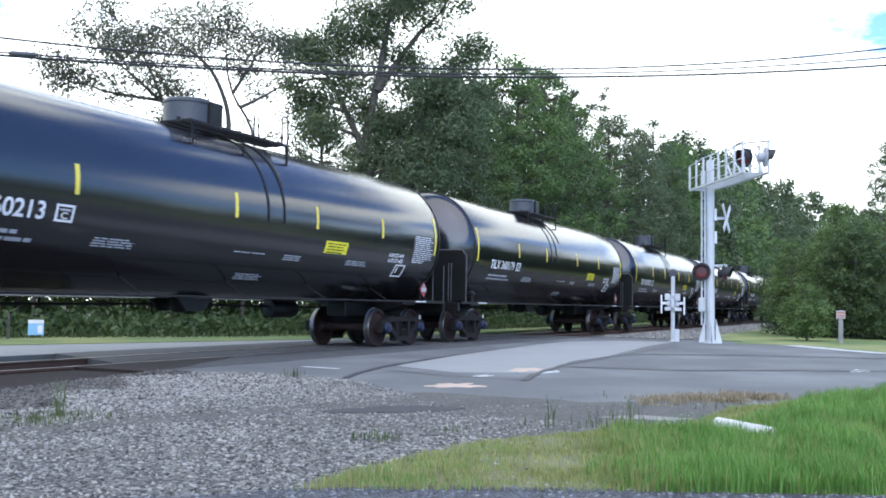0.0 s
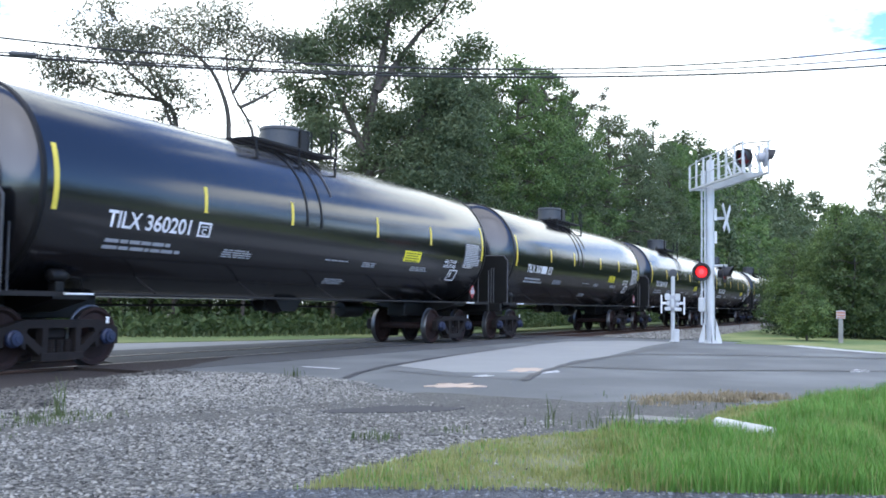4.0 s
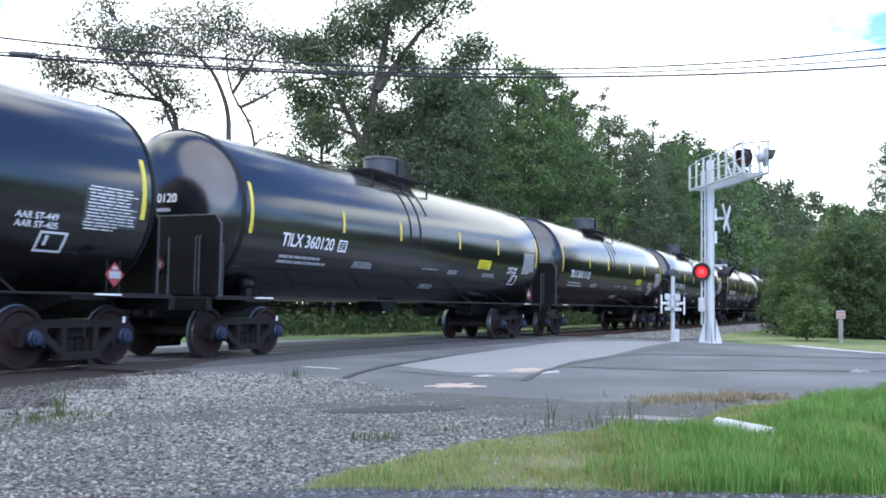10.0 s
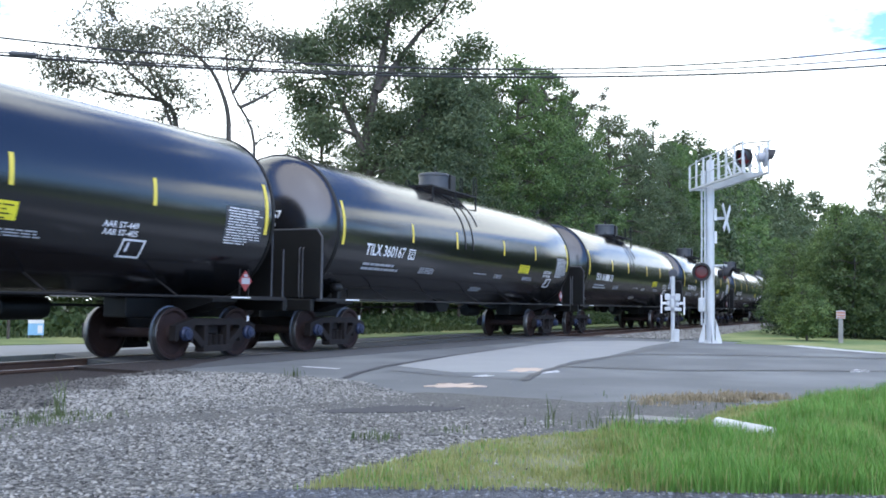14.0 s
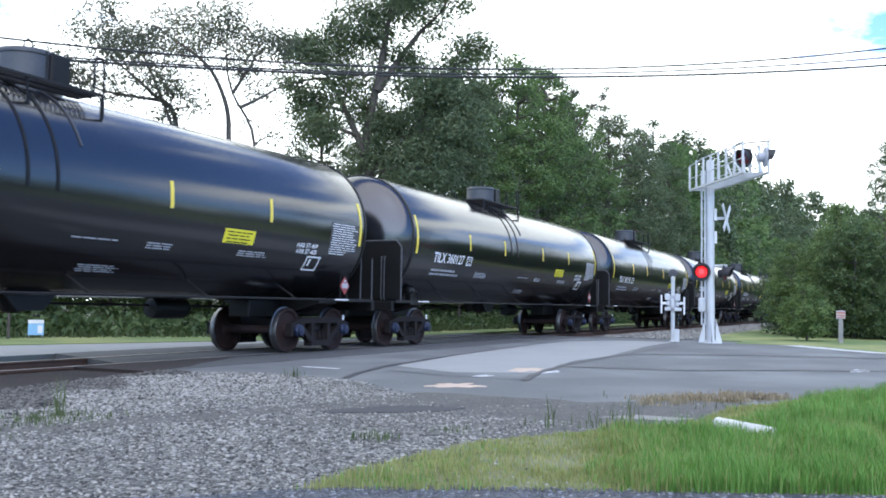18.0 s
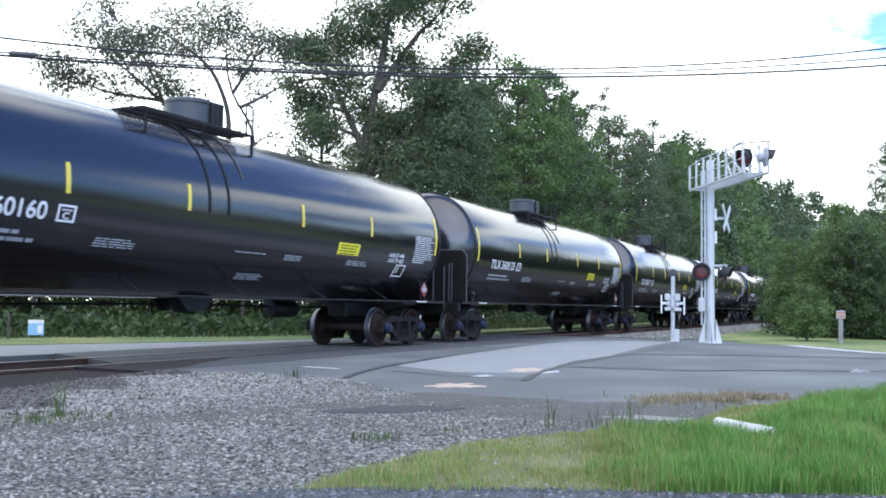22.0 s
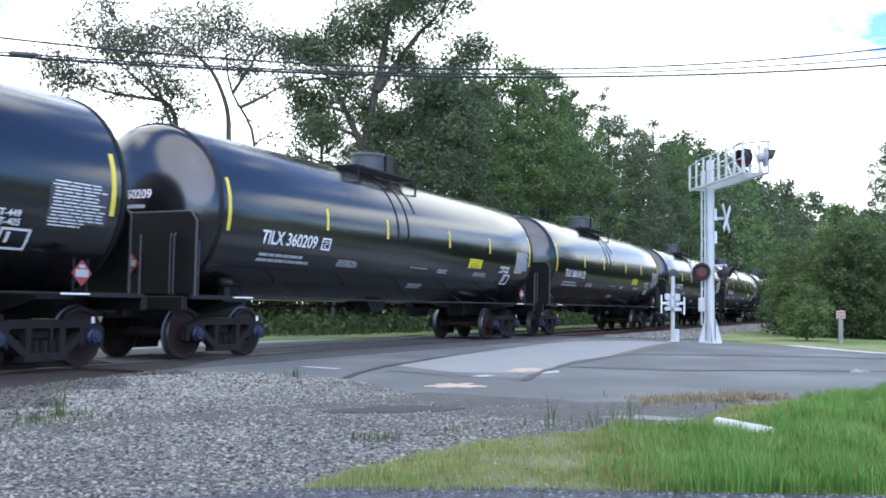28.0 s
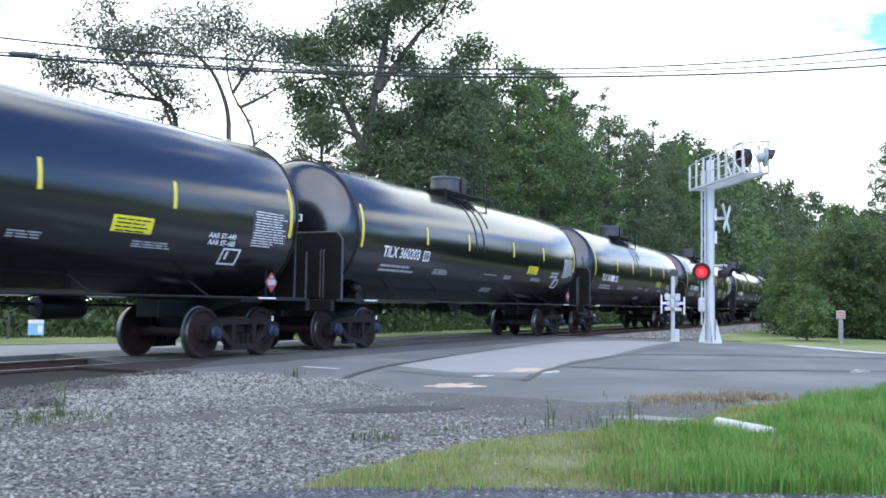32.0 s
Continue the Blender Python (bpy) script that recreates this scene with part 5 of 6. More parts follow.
sparse = plant(lobed_tree("tree", "thin-leaved grey-green tree with bare forked limbs", [stem([(0.1, -0.15), (-0.3, 4.0), (-0.6, 7.3), (-0.75, 8.9), (-1.5, 10.4), (-2.9, 11.4), (-3.7, 12.0)], THIN_R), stem([(0.1, 3.0), (0.4, 7.5), (-0.5, 9.5), (-0.8, 10.8), (-0.8, 12.6)], THIN_R),
               stem([(-0.2, 8.9), (0.9, 9.6), (1.6, 10.1)], THIN_R), stem([(-0.5, 9.5), (0.3, 11.0), (0.6, 12.1)], THIN_R)], facing([(a, z, r * 1.3) for a, z, r in THIN], THIN_R, 1.0), M["leaf_dull"], 0.125, 62, 0.062, 15, 0.30, 0.24, 1.0, 8, 0.1), 31.6, 11.6)
THIN2_R = (0.70, -0.71)
THIN2 = [(-4.6, 9.9, 0.7), (-3.9, 9.8, 0.7), (-2.5, 12.0, 0.8), (-3.4, 11.4, 0.7), (-1.8, 11.1, 0.9), (-2.3, 10.4, 1.0), (-3.2, 9.5, 0.8), (-1.1, 9.7, 1.0), (-0.2, 9.0, 0.9), (0.5, 8.8, 0.7), (-4.3, 9.2, 0.6), (-1.1, 10.6, 0.9), (-0.4, 8.3, 0.6), (-2.2, 9.0, 0.8)]
sparse2 = plant(lobed_tree("tree", "thin-leaved grey-green tree leaning over the verge", [stem([(0.3, -0.15), (0.2, 5.0), (0.05, 8.3), (-0.8, 9.1), (-1.6, 9.7), (-2.8, 10.6)], THIN2_R), stem([(0.1, 7.5), (-1.2, 10.6), (-2.3, 12.0)], THIN2_R), stem([(-0.5, 8.9), (-2.8, 9.2), (-4.6, 10.0)], THIN2_R)],
                facing([(a, z, r * 1.35) for a, z, r in THIN2], THIN2_R, 1.0), M["leaf_dull"], 0.12, 72, 0.062, 15, 0.30, 0.24, 1.0, 8, 0.1), 29.6, 13.5)
green = plant(broadleaf("bright green locust-like tree with feathery boughs", 15.6, 4.3, 1.2, 46, 1.5, M["leaf_bright"], 0.7, per_area=58, leaf=0.09, each=13, gap=0.31, grain=0.75, seed=3.0), 59.5, 9.0, 0, 1.08)
mixed = plant(broadleaf(LB, 17.0, 4.6, 1.5, 46, 1.7, M["leaf"], 0.5, per_area=52, leaf=0.092, each=13, gap=0.33, grain=0.7, seed=7.0), 54.0, 11.5)
far_green = plant(broadleaf("far green tree in the woods along the line", 15.6, 4.3, 1.0, 26, 1.9, M["leaf_bright"], 0.6, per_area=16, leaf=0.21, each=10, spread=0.34, gap=0.1, twigs=1), 104, 9.5, 250, 1.25)
far_mixed = plant(broadleaf("far dark green tree in the woods along the line", 17.0, 4.6, 1.0, 26, 2.1, M["leaf"], 0.5, per_area=14, leaf=0.21, each=10, spread=0.34, gap=0.1, twigs=1), 115, 10.0, 40, 1.3)
for base, x, y, turn, k in ((green, 55.0, 9.0, 40, 1.06), (mixed, 64, 10.5, 80, 1.05), (green, 69, 9.6, 130, 1.10), (mixed, 78, 9.5, 200, 1.06), (side, 87, 9.0, 20, 1.17), (mixed, 95, 10.0, 310, 1.16),
                            (side, 42, 14.5, 100, 0.80), (green, 66, 17, 210, 1.0), (mixed, 49, 15, 260, 0.76), (side, 43.5, 9.6, 210, 0.86), (green, 50.5, 9.2, 80, 0.80), (mixed, 74, 12.0, 15, 0.98), (green, 83, 11.0, 300, 1.0), (mixed, 71, 9.0, 260, 0.72), (green, 100, 9.0, 120, 1.12)):
    plant_copy(base, x, y, turn, k)
for base, x, y, turn, k in ((far_green, 125, 9.8, 90, 1.42), (far_mixed, 142, 11, 170, 1.40), (far_green, 160, 10.5, 10, 1.60), (far_mixed, 180, 11, 77, 1.5), (far_mixed, 198, 11, 66, 1.55), (far_mixed, 222, 10, 99, 1.75), (far_green, 250, 12, 30, 1.95), (far_mixed, 285, 10, 200, 2.05), (far_green, 330, 6, 110, 2.3),
                            (far_mixed, 35, 19, 300, 0.42), (far_mixed, 92, 18, 150, 1.1), (far_mixed, 22, 26, 33, 0.40), (far_green, 27, 24, 133, 0.40)):
    plant_copy(base, x, y, turn, k)
SNAG_R = (0.31, -0.95)
plant(lobed_tree("tree", "half-dead tree with bare twigs over the woods", [stem([(0.0, -0.15), (0.0, 9.0), (-0.2, 14.0), (-0.4, 17.6)], SNAG_R, 0.2), stem([(0.0, 13.0), (0.5, 16.0), (0.6, 17.2)], SNAG_R, 0.2), stem([(0.0, 12.0), (1.5, 14.3), (2.6, 15.3), (2.7, 16.0)], SNAG_R, 0.2)],
      facing([(2.4, 15.1, 0.45), (0.4, 15.4, 0.5), (1.7, 14.3, 0.5), (-0.1, 14.5, 0.6), (2.7, 15.8, 0.3)], SNAG_R, 0.3), M["leaf_dull"], 0.09, 130, 0.07, 9, 0.14, 0.25, 1.2, 5, 0.1), 62.0, 7.9)
# thicket on the camera's side of the track, beyond the crossing
BUSH_LB = "dense green shrub thicket beside the track"
bush = plant(broadleaf(BUSH_LB, 5.4, 2.0, 0.5, 30, 0.72, M["leaf_thicket"], 0.8, "shrub", 0.08, per_area=110, leaf=0.062, each=13, spread=0.12, gap=0.16, grain=1.8), 41.9, -10.1, 0, 1.02)
low_bush = plant(broadleaf("rounded bright green shrub on the lawn", 2.0, 0.95, 0.25, 20, 0.38, M["leaf_thicket"], 0.6, "shrub", 0.04, per_area=300, leaf=0.045, each=12, spread=0.08, gap=0.1, grain=3.0), 35.6, -9.35)
dark_bush = plant(broadleaf("dense dark green shrub thicket beside the track", 5.4, 2.1, 0.4, 30, 0.78, M["leaf_mid"], 0.6, "shrub", 0.08, per_area=100, leaf=0.066, each=13, spread=0.12, gap=0.16, grain=1.8), 48.5, -9.1, 0, 0.92)
far_bush = plant(broadleaf("dense green shrub at the foot of the woods", 5.4, 2.2, 0.3, 20, 0.95, M["leaf_mid"], 0.6, "shrub", 0.08, per_area=34, leaf=0.105, each=10, spread=0.18, gap=0.1, grain=1.8, twigs=2), 56, -8.8, 140, 1.0)
for base, x, y, turn, k in ((dark_bush, 40.5, -10.7, 50, 0.86), (bush, 41.6, -11.8, 120, 0.95), (dark_bush, 44.6, -12.8, 200, 1.0), (bush, 46.0, -10.4, 290, 1.08), (dark_bush, 39.2, -12.2, 10, 0.74), (bush, 43.2, -9.4, 33, 0.84), (bush, 42.0, -8.25, 250, 0.72), (dark_bush, 45.5, -7.9, 100, 0.80)):
    plant_copy(base, x, y, turn, k)
for x, y, turn, k in ((52, -9.6, 66, 1.1), (62, -8.6, 200, 1.1), (70, -8.8, 20, 1.1), (44.0, -15.5, 80, 0.9), (50, -14.0, 160, 1.0)):
    plant_copy(far_bush, x, y, turn, k)
plant_copy(mixed, 63, -12.45, 45, 0.70)
plant_copy(far_green, 90, -12.5, 145, 0.72)
# woods that close in on the near side of the line, farther on
# added unseen behind the thicket, to keep low sky off the far tanks
for base, x, y, turn, k in ((far_mixed, 66, -10.0, 15, 0.38), (far_green, 73, -9.4, 75, 0.44), (far_mixed, 82, -8.4, 135, 0.48), (far_green, 93, -8.0, 195, 0.58), (far_mixed, 104, -8.6, 255, 0.64), (far_green, 116, -8.4, 315, 0.72),
                            (far_mixed, 129, -9.0, 5, 0.80), (far_green, 143, -9.0, 65, 0.86), (far_mixed, 159, -9.5, 125, 0.94), (far_green, 176, -9.5, 185, 1.0), (far_mixed, 196, -10, 245, 1.1), (far_green, 218, -10, 305, 1.15)):
    plant_copy(base, x, y, turn, k)


def woods_foot(x):
    """How far back the undergrowth starts, along the track."""
    return float(np.interp(x, [5, 16, 20, 22, 25, 27.4, 30, 34, 60], [15, 11.2, 8.4, 6.9, 5.6, 5.0, 4.6, 4.5, 4.5]))


# undergrowth along the far side of the track, in two rows
for i in range(34):
    base = dark_bush if 8 < i < 15 else far_bush
    x = 6 + i * 2.4
    plant_copy(base, x + rng.normal(0, 0.4), woods_foot(x) + rng.normal(0, 0.25) + 0.6, float(rng.uniform(0, 360)), float(rng.uniform(0.06, 0.115)))
for i in range(26):
    base = far_bush
    x = 6 + i * 3.4
    plant_copy(base, x + rng.normal(0, 0.5), woods_foot(x) + 8.0 + rng.normal(0, 0.5), float(rng.uniform(0, 360)), float(rng.uniform(0.75, 1.1)))
for i in range(12):
    base = far_bush
    x = 12 + i * 3.0
    plant_copy(base, x + rng.normal(0, 0.4), max(woods_foot(x) + 11, 17) + rng.normal(0, 0.4), float(rng.uniform(0, 360)), float(rng.uniform(0.7, 0.95)))
# understory saplings whose boughs hang over the verge
sapling = plant(broadleaf("leafy understory sapling at the foot of the woods", 4.4, 2.0, 1.45, 20, 0.85, M["leaf_mid"], 0.6, "shrub", 0.07, per_area=40, leaf=0.095, each=10, spread=0.17, gap=0.1, grain=1.8, twigs=2), 33.0, 8.2)
for row, back in enumerate((2.4, 4.6, 6.6)):
    for i in range(12):
        x = 15 + i * 2.9 + row * 0.9 + rng.normal(0, 0.4)
        plant_copy(sapling, x, woods_foot(x) + back + rng.normal(0, 0.3), float(rng.uniform(0, 360)), float(rng.uniform(0.82, 1.05)))
# low brush that closes the foot of the woods, and of the thicket
n = 2400
ux = rng.uniform(6, 95, n)
woods = np.interp(ux, [5, 16, 20, 22, 25, 27.4, 30, 34, 60], [15, 11.2, 8.4, 6.9, 5.6, 5.0, 4.6, 4.5, 4.5])
uy = woods + 0.3 + rng.uniform(0, 1, n) ** 1.3 * 3.2
v, f = leaf_cloud(np.stack([ux, uy, rng.uniform(0.03, 1.0, n) * np.clip(0.22 + (uy - woods) * 0.10, 0.25, 0.6)], 1), 0.11, 22, 0.26)
tagged(new("underbrush", raw_mesh("underbrush", v, f, M["leaf_mid"])), "dense green underbrush at the foot of the woods", "underbrush", kind="stuff")
n = 700
ux, uy = rng.uniform(39.5, 66, n), rng.uniform(-17, -7.0, n)
ok = uy < -7.2 - np.clip(41.5 - ux, 0, 3) * 1.2
v, f = leaf_cloud(np.stack([ux[ok], uy[ok], rng.uniform(0.05, 1.5, ok.sum())], 1), 0.10, 22, 0.26)
tagged(new("thicket_brush", raw_mesh("thicket_brush", v, f, M["leaf"])), "dense low brush under the trackside shrubs", "underbrush", kind="stuff")
# woods behind the camera and down the line
for i in range(12):
    base = (far_mixed, far_green)[int(rng.integers(0, 2))]
    plant_copy(base, -95 + i * 17 + rng.normal(0, 2), -105 + rng.normal(0, 4) + abs(i - 5) * 1.5, float(rng.uniform(0, 360)), float(rng.uniform(0.7, 0.95)))

# a belt of trees beyond the lot, on the camera's own side
# added out of view, to darken the tanks' reflections below the sky
for i in range(13):
    base = (far_mixed, far_green)[i % 2]
    plant_copy(base, 26 + i * 13 + float(rng.normal(0, 1.5)), -62 + float(rng.normal(0, 2.5)), float(rng.uniform(0, 360)), float(rng.uniform(0.72, 0.92)))

# grass blades
TURF_POLY = TURF[:12] + [(14.5, -15.0), (8.0, -14.5), (6.0, -12.2), (5.3, -10.7)]


def blades(px, py, h, mat, name, label, width=0.0027):
    n = len(px)
    a = rng.uniform(0, math.tau, n)
    lean = rng.uniform(0.1, 0.6, n) * h
    dx, dy = np.cos(a), np.sin(a)
    wx, wy = -dy * width * rng.uniform(0.7, 1.5, n), dx * width * rng.uniform(0.7, 1.5, n)
    z = np.zeros(n)
    v = np.stack([np.stack([px - wx, py - wy, z - 0.01], 1), np.stack([px + wx, py + wy, z - 0.01], 1),
                  np.stack([px + dx * lean * 0.4 + wx * 0.8, py + dy * lean * 0.4 + wy * 0.8, h * 0.6], 1), np.stack([px + dx * lean * 0.4 - wx * 0.8, py + dy * lean * 0.4 - wy * 0.8, h * 0.6], 1),
                  np.stack([px + dx * lean, py + dy * lean, h], 1), np.stack([px + dx * lean + wx * 0.1, py + dy * lean + wy * 0.1, h], 1)], 1).reshape(-1, 3)
    k = np.arange(n)[:, None] * 6
    f = np.concatenate([k + np.array([[0, 1, 2, 3]]), k + np.array([[3, 2, 5, 4]])], 0)
    return tagged(new(name, raw_mesh(name, v, f, mat)), label, "grass", kind="stuff")


n = 340000
px, py = rng.uniform(4.3, 15.6, n), rng.uniform(-14.5, -9.0, n)
ok = inside(px, py, TURF_POLY)
px, py = px[ok], py[ok]
lush = np.clip((px * 0.312 - (py + 12.2)) * 1.7 / (0.25 * px), 0, 1)
fringe = np.clip((-10.55 - py - (px - 8.3) * 0.17) / 0.5, 0.05, 1)
lush = np.where((px > 8.0) & (px < 11.6), lush * fringe, lush)
patch = np.array([noise.noise((x * 1.1, y * 1.1, 2.0)) for x, y in zip(px, py)])
lush = np.clip(lush + patch * 0.45, 0, 1)
bare = np.array([noise.noise((x * 2.2, y * 2.2, 6.0)) for x, y in zip(px, py)])
keep = (rng.random(len(px)) < np.clip(0.46 + 0.7 * lush + 0.6 * bare, 0.10, 1)) & ((np.hypot(px - 8.15, py + 11.1) > 0.40) | (rng.random(len(px)) < 0.12))
px, py, lush = px[keep], py[keep], lush[keep]
tuft = np.array([noise.noise((x * 4.0, y * 4.0, 8.0)) for x, y in zip(px, py)])
h = (0.022 + 0.085 * lush) * rng.uniform(0.5, 1.5, len(px)) * np.clip(1 + 0.9 * tuft, 0.35, 1.8)
dry = rng.random(len(px)) > 0.05 + 0.85 * lush
blades(px[~dry], py[~dry], h[~dry], M["blade"], "grass_blades", "tall fresh green grass blades on the island")
blades(px[dry], py[dry], h[dry], M["blade_dry"], "dry_grass_blades", "thin yellowing grass blades at the island's edge")
# weeds in the gravel
wx, wy, wh = [], [], []
for cx, cy, r, k, top in ((6.15, -5.65, 0.24, 260, 0.035), (6.36, -5.5, 0.04, 26, 0.24), (6.54, -8.54, 0.10, 70, 0.04), (5.2, -5.6, 0.3, 120, 0.025), (7.2, -8.9, 0.10, 40, 0.035), (8.3, -9.9, 0.3, 70, 0.09), (10.6, -10.5, 0.5, 80, 0.05), (8.0, -9.5, 0.03, 8, 0.22), (9.0, -9.9, 0.04, 10, 0.2), (11.4, -4.6, 0.06, 24, 0.10)):
    wx.append(rng.normal(cx, r, k))
    wy.append(rng.normal(cy, r, k))
    wh.append(top * rng.uniform(0.4, 1.6, k))
blades(np.concatenate(wx), np.concatenate(wy), np.concatenate(wh), M["weed"], "weed_blades", "thin weeds growing through the gravel", 0.004)
# dead weeds and straw at the road's edge
along = rng.random(2600)
px, py = 10.5 + along * 1.5 + rng.normal(0, 0.22, 2600), -9.70 - along * 0.85 + rng.normal(0, 0.16, 2600)
edge = rng.random(1800)
px, py = np.concatenate([px, 11.1 + edge * 0.9 + rng.normal(0, 0.08, 1800)]), np.concatenate([py, -10.40 - edge * 0.55 + rng.normal(0, 0.09, 1800)])
thick = np.array([noise.noise((x * 3.0, y * 3.0, 4.0)) for x, y in zip(px, py)]) > -0.12
blades(px[thick], py[thick], rng.uniform(0.01, 0.075, thick.sum()), M["straw_blade"], "dead_weeds", "dead straw-coloured weeds at the road's edge", 0.004)
# meadow grass and weeds along the far verge
n = 24000
px, py = rng.uniform(12, 48, n), rng.uniform(4, 17, n)
edge = np.interp(px, [5, 16, 20, 22, 25, 27.4, 30, 34, 60], [15, 11.2, 8.4, 6.9, 5.6, 5.0, 4.6, 4.5, 4.5])
ok = (py > edge - 0.9) & (py < edge + 0.8)
blades(px[ok], py[ok], rng.uniform(0.05, 0.26, ok.sum()), M["weed"], "verge_weeds", "tall weeds at the foot of the woods", 0.018)

# loose stones
DIRT = [(7.0, -7.1), (9.0, -6.6), (10.0, -6.9), (10.6, -8.2), (10.4, -9.3), (11.6, -10.2), (11.0, -11.0), (8.6, -10.8), (7.6, -9.8), (6.9, -8.8)]
IV = np.array([(1, 0, -0.2), (0.1, 1, -0.1), (-1, 0.1, -0.2), (0, -1, -0.1), (0.35, 0.2, 0.75), (-0.35, -0.15, 0.7)])
IF = np.array([(0, 1, 4), (1, 2, 4), (2, 5, 4), (2, 3, 5), (3, 0, 5), (0, 4, 5)])


def stones(px, py, pz, size, name, label):
    n = len(px)
    r = rng.uniform(0.65, 1.4, (n, 6, 1)) * IV[None]
    r *= np.stack([rng.uniform(0.7, 1.3, n), rng.uniform(0.7, 1.3, n), rng.uniform(0.45, 0.85, n)], 1)[:, None, :]
    a = rng.uniform(0, math.tau, n)
    ca, sa = np.cos(a)[:, None], np.sin(a)[:, None]
    x = r[..., 0] * ca - r[..., 1] * sa
    y = r[..., 0] * sa + r[..., 1] * ca
    v = np.stack([x, y, r[..., 2]], 2) * size[:, None, None] + np.stack([px, py, pz], 1)[:, None, :]
    f = (np.arange(n)[:, None, None] * 6 + IF[None]).reshape(-1, 3)
    return tagged(new(name, raw_mesh(name, v.reshape(-1, 3), f, M["stone"])), label, "gravel", kind="stuff")


n = 185000
px, py = rng.uniform(2.4, 12.0, n), rng.uniform(-13.4, -2.3, n)
ok = inside(px, py, LOT) & ((rng.random(n) < 0.7) | ~inside(px, py, [(7.1, -7.4), (9.2, -6.8), (9.8, -7.1), (8.6, -8.6), (8.8, -9.8), (7.9, -9.5), (7.0, -8.8)]))
ok &= (rng.random(n) < 0.55) | ~inside(px, py, DIRT)
ok &= (rng.random(n) < 0.12) | ~inside(px, py, TURF)
ok &= (rng.random(n) < 0.03) | (np.hypot(((px - 8.38) * 0.766 - (py + 7.75) * 0.643) / 0.75, ((px - 8.38) * 0.643 + (py + 7.75) * 0.766) / 0.28) > 0.9)
px, py = px[ok], py[ok]
clump = np.array([noise.noise((x * 0.6, y * 0.6, 5.0)) for x, y in zip(px, py)])
near_track = np.clip((py + 6.2) / 1.5, 0, 1)
# a worn wheel path runs through the lot, swept almost clear of loose stones
worn = np.abs(py - np.interp(px, [2.4, 4.5, 6.5, 7.7, 9.5, 11.0], [-5.3, -5.7, -6.3, -6.85, -7.5, -8.2]) + 0.12 * clump)
keep = rng.random(len(px)) < np.clip(0.62 + 0.5 * clump + 0.4 * near_track, 0.2, 1) * np.clip(worn / 0.55, 0.22, 1)
px, py, nt = px[keep], py[keep], near_track[keep]
size = (0.005 + 0.014 * rng.random(len(px)) ** 1.9) * (1 + 0.6 * nt)
more = 42000
qx, qy = rng.uniform(6.0, 12.6, more), rng.uniform(-11.0, -4.0, more)
drift = np.array([noise.noise((x * 0.8, y * 0.8, 11.0)) for x, y in zip(qx, qy)])
ok = (inside(qx, qy, ROAD_NEAR) | inside(qx, qy, DIRT)) & (rng.random(more) < np.clip((10.2 - qx) / 4.2 + 0.6 * drift, 0.02, 0.75) ** 1.6) & (np.hypot(((qx - 8.38) * 0.766 - (qy + 7.75) * 0.643) / 0.75, ((qx - 8.38) * 0.643 + (qy + 7.75) * 0.766) / 0.28) > 0.9)
qs = 0.0045 + 0.011 * rng.random(ok.sum()) ** 2
px, py, size = np.concatenate([px, qx[ok]]), np.concatenate([py, qy[ok]]), np.concatenate([size, qs])
level = np.where(inside(px, py, ROAD_NEAR) | inside(px, py, DIRT) | inside(px, py, TURF), -0.010, -0.0165)
soot = py + 0.3 * np.sin(px * 3) > np.interp(px, [2.4, 7.0, 9.5, 11.5], [-5.2, -4.6, -3.3, -2.6])
stones(px[~soot], py[~soot], (level + size * 0.3)[~soot], size[~soot], "loose_gravel", "loose crushed grey stones scattered over the lot")
ob = stones(px[soot], py[soot], (level + size * 0.3)[soot], size[soot], "stained_ballast", "soot-stained crushed stones beside the track")
ob.data.materials[0] = M["sooty"]
n = 9000
px, py = rng.uniform(3.4, 6.4, n), rng.uniform(-12.9, -8.2, n)
ok = inside(px, py, CHIP)
ob = stones(px[ok], py[ok], np.full(ok.sum(), -0.004), 0.004 + 0.011 * rng.random(ok.sum()) ** 2, "asphalt_chips", "loose dark chips along the asphalt edge")
ob.data.materials[0] = M["chip"]
n = 9000
px, py = rng.uniform(33.5, 75, n), rng.uniform(-5.6, -2.4, n)
stones(px, py, np.full(n, 0.0), rng.uniform(0.02, 0.045, n), "shoulder_ballast", "grey ballast stones along the track shoulder")
n = 9000
px, py = rng.uniform(4.0, 12.0, n), rng.uniform(-2.6, 2.2, n)
ok = (px < 11.2 + (py + 2.36) * 0.4) & (np.abs(np.abs(py) - 0.7525) > 0.08)
px, py = px[ok], py[ok]
ob = stones(px, py, np.full(len(px), -0.165), rng.uniform(0.015, 0.035, len(px)), "track_ballast", "dirty brown ballast stones between the rails")
ob.data.materials[0] = M["bed"]


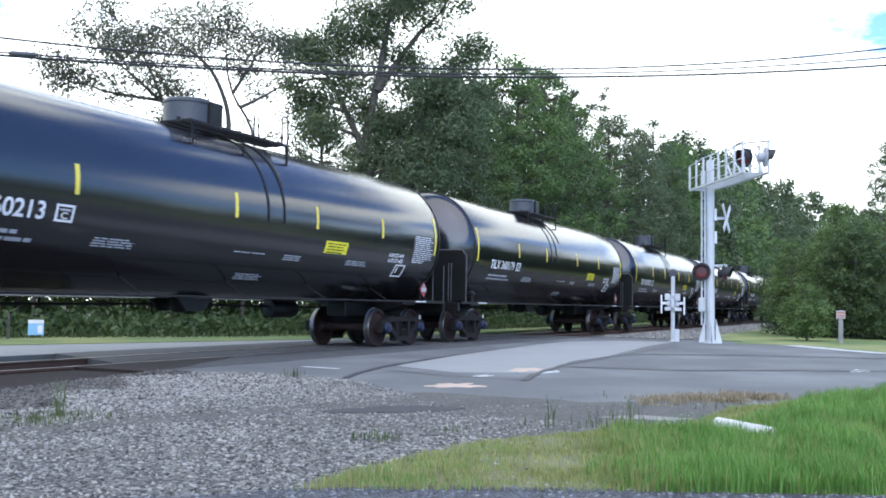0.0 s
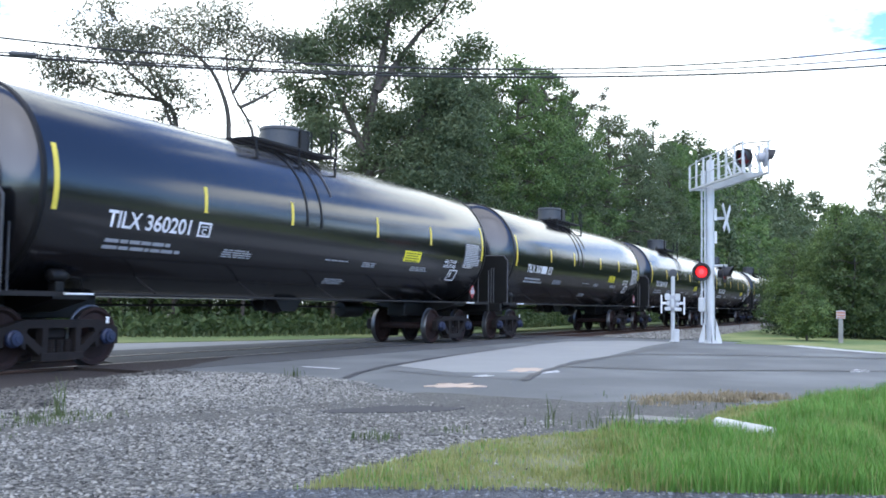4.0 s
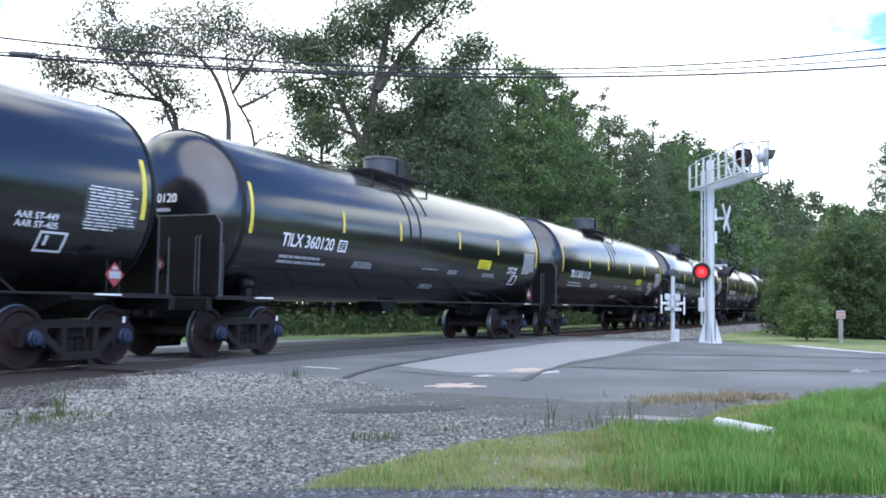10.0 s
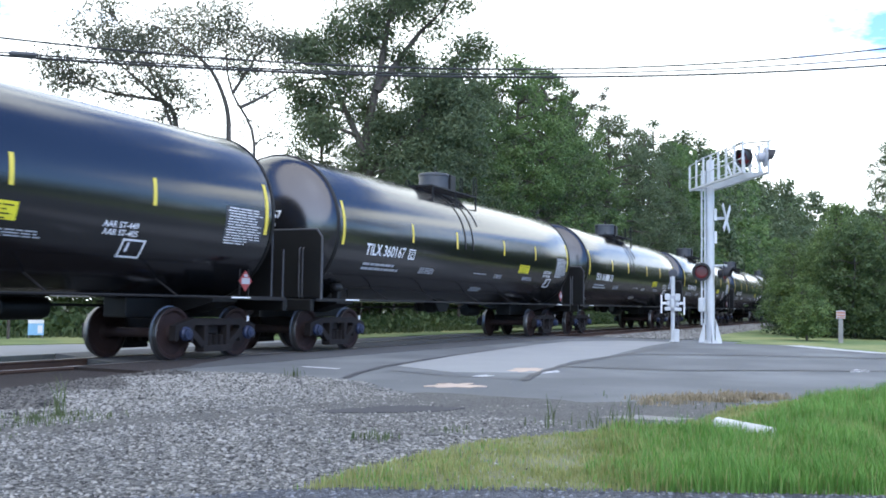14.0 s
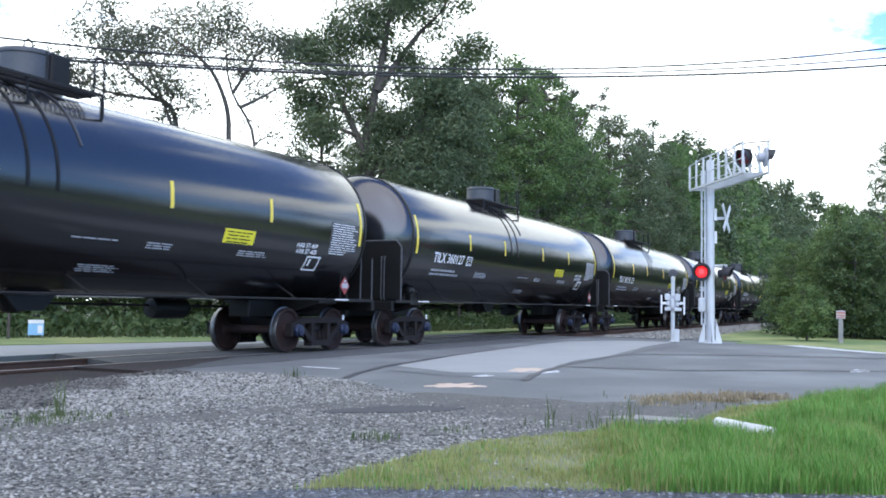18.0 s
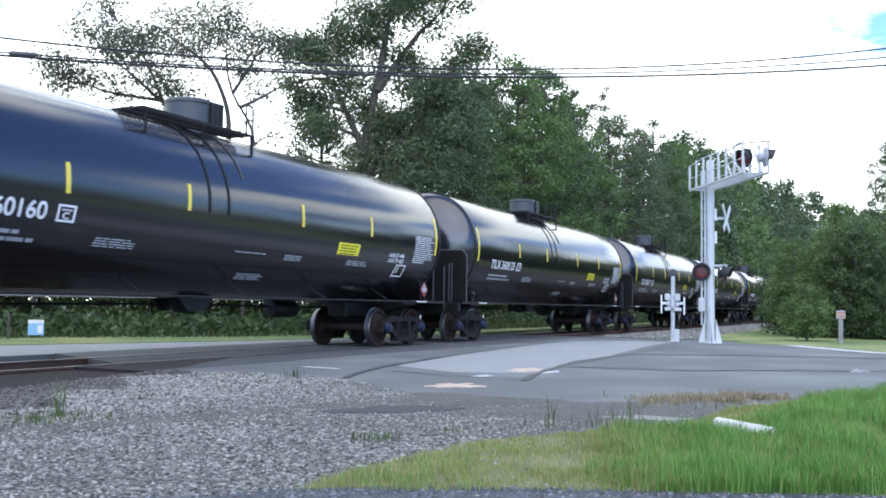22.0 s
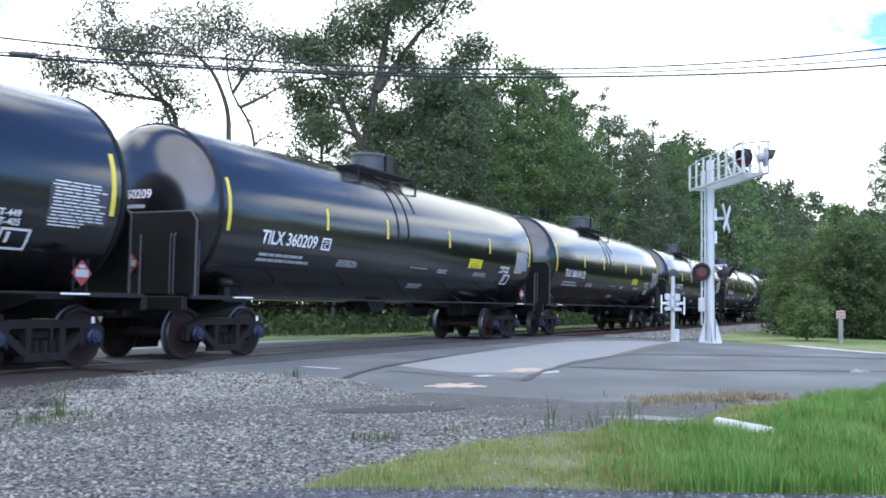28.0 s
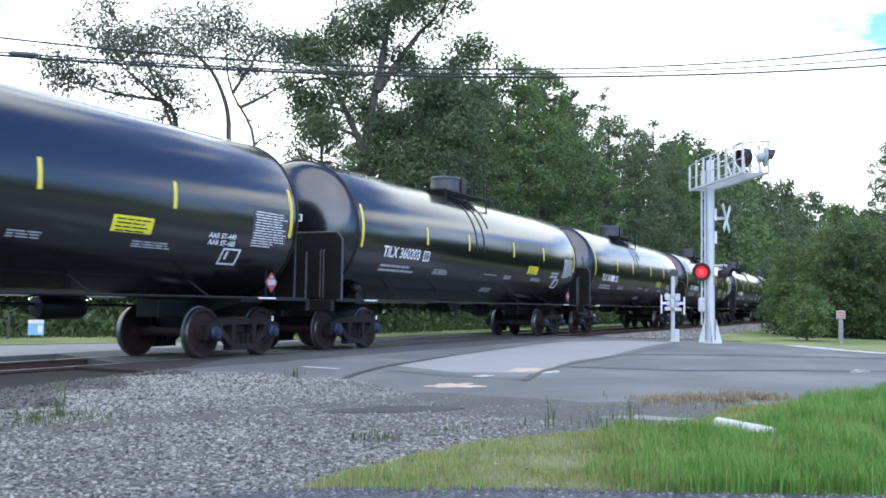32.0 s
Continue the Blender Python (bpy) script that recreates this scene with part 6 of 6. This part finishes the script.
# ---- what moves ----
# where the train stands ahead of a steady pace, second by second
PACE = [(0, -0.05), (1, -0.10), (2, -0.14), (3, -0.17), (6, -0.17), (7, -0.18), (8, -0.13), (9, -0.11), (10, -0.10), (11, -0.07), (12, -0.01), (13, 0.0), (14, -0.02), (17, -0.05), (18, -0.06), (19, -0.07), (20, -0.09),
        (21, -0.21), (22, -0.19), (23, -0.21), (24, 0.27), (25, 0.25), (28, -0.01), (29, -0.06), (30, -0.12), (31, -0.13), (32, -0.17)]


def travelled(t):
    """How far the train has come since the start; it slows a little, then picks up again."""
    steady = 17.169 * t + 0.07917 * t + 0.018406 * t ** 2 - 0.00109736 * t ** 3 + 0.0000138496 * t ** 4
    return steady - float(np.interp(t, [p[0] for p in PACE], [p[1] for p in PACE]))


def motions():
    first = 32.61 - 2 * PITCH_LEN
    steps = [p[0] for p in PACE]
    for i, car in enumerate(CARS):
        walk(car, [(t, pose(first + i * PITCH_LEN - travelled(t), 0, 0)) for t in steps])
    # the wheels of all cars roll alike, so they share their keys
    keyed = {}
    for car in CARS:
        for truck in [o for o in car.children if o.name.startswith("truck")]:
            for w in [o for o in truck.children if o.name.startswith("wheelset")]:
                axle = 1 if w.location.x > 0 else -1
                if axle not in keyed:
                    here = pose(axle * AXLE_X, 0, WHEEL_R)
                    walk(w, [(f / FPS, here @ Matrix.Rotation(-travelled(f / FPS) / WHEEL_R, 4, "Y")) for f in range(32 * FPS + 1)])
                    keyed[axle] = w
                else:
                    w.rotation_mode = "QUATERNION"
                    w.animation_data_create()
                    w.animation_data.action = keyed[axle].animation_data.action
                    w.animation_data.action_slot = keyed[axle].animation_data.action_slot
    # the added disc slides back behind the bulb while the lamp shows red
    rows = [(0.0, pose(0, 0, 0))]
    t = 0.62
    shut, sunk = pose(0, 0, 0), pose(0, 0.045, 0)
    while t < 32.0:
        rows += [(t, shut), (t + 0.034, sunk)]
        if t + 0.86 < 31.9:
            rows += [(t + 0.826, sunk), (t + 0.86, shut)]
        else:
            rows += [(32.0, sunk)]
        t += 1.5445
    walk(BULB_COVER, rows)


motions()
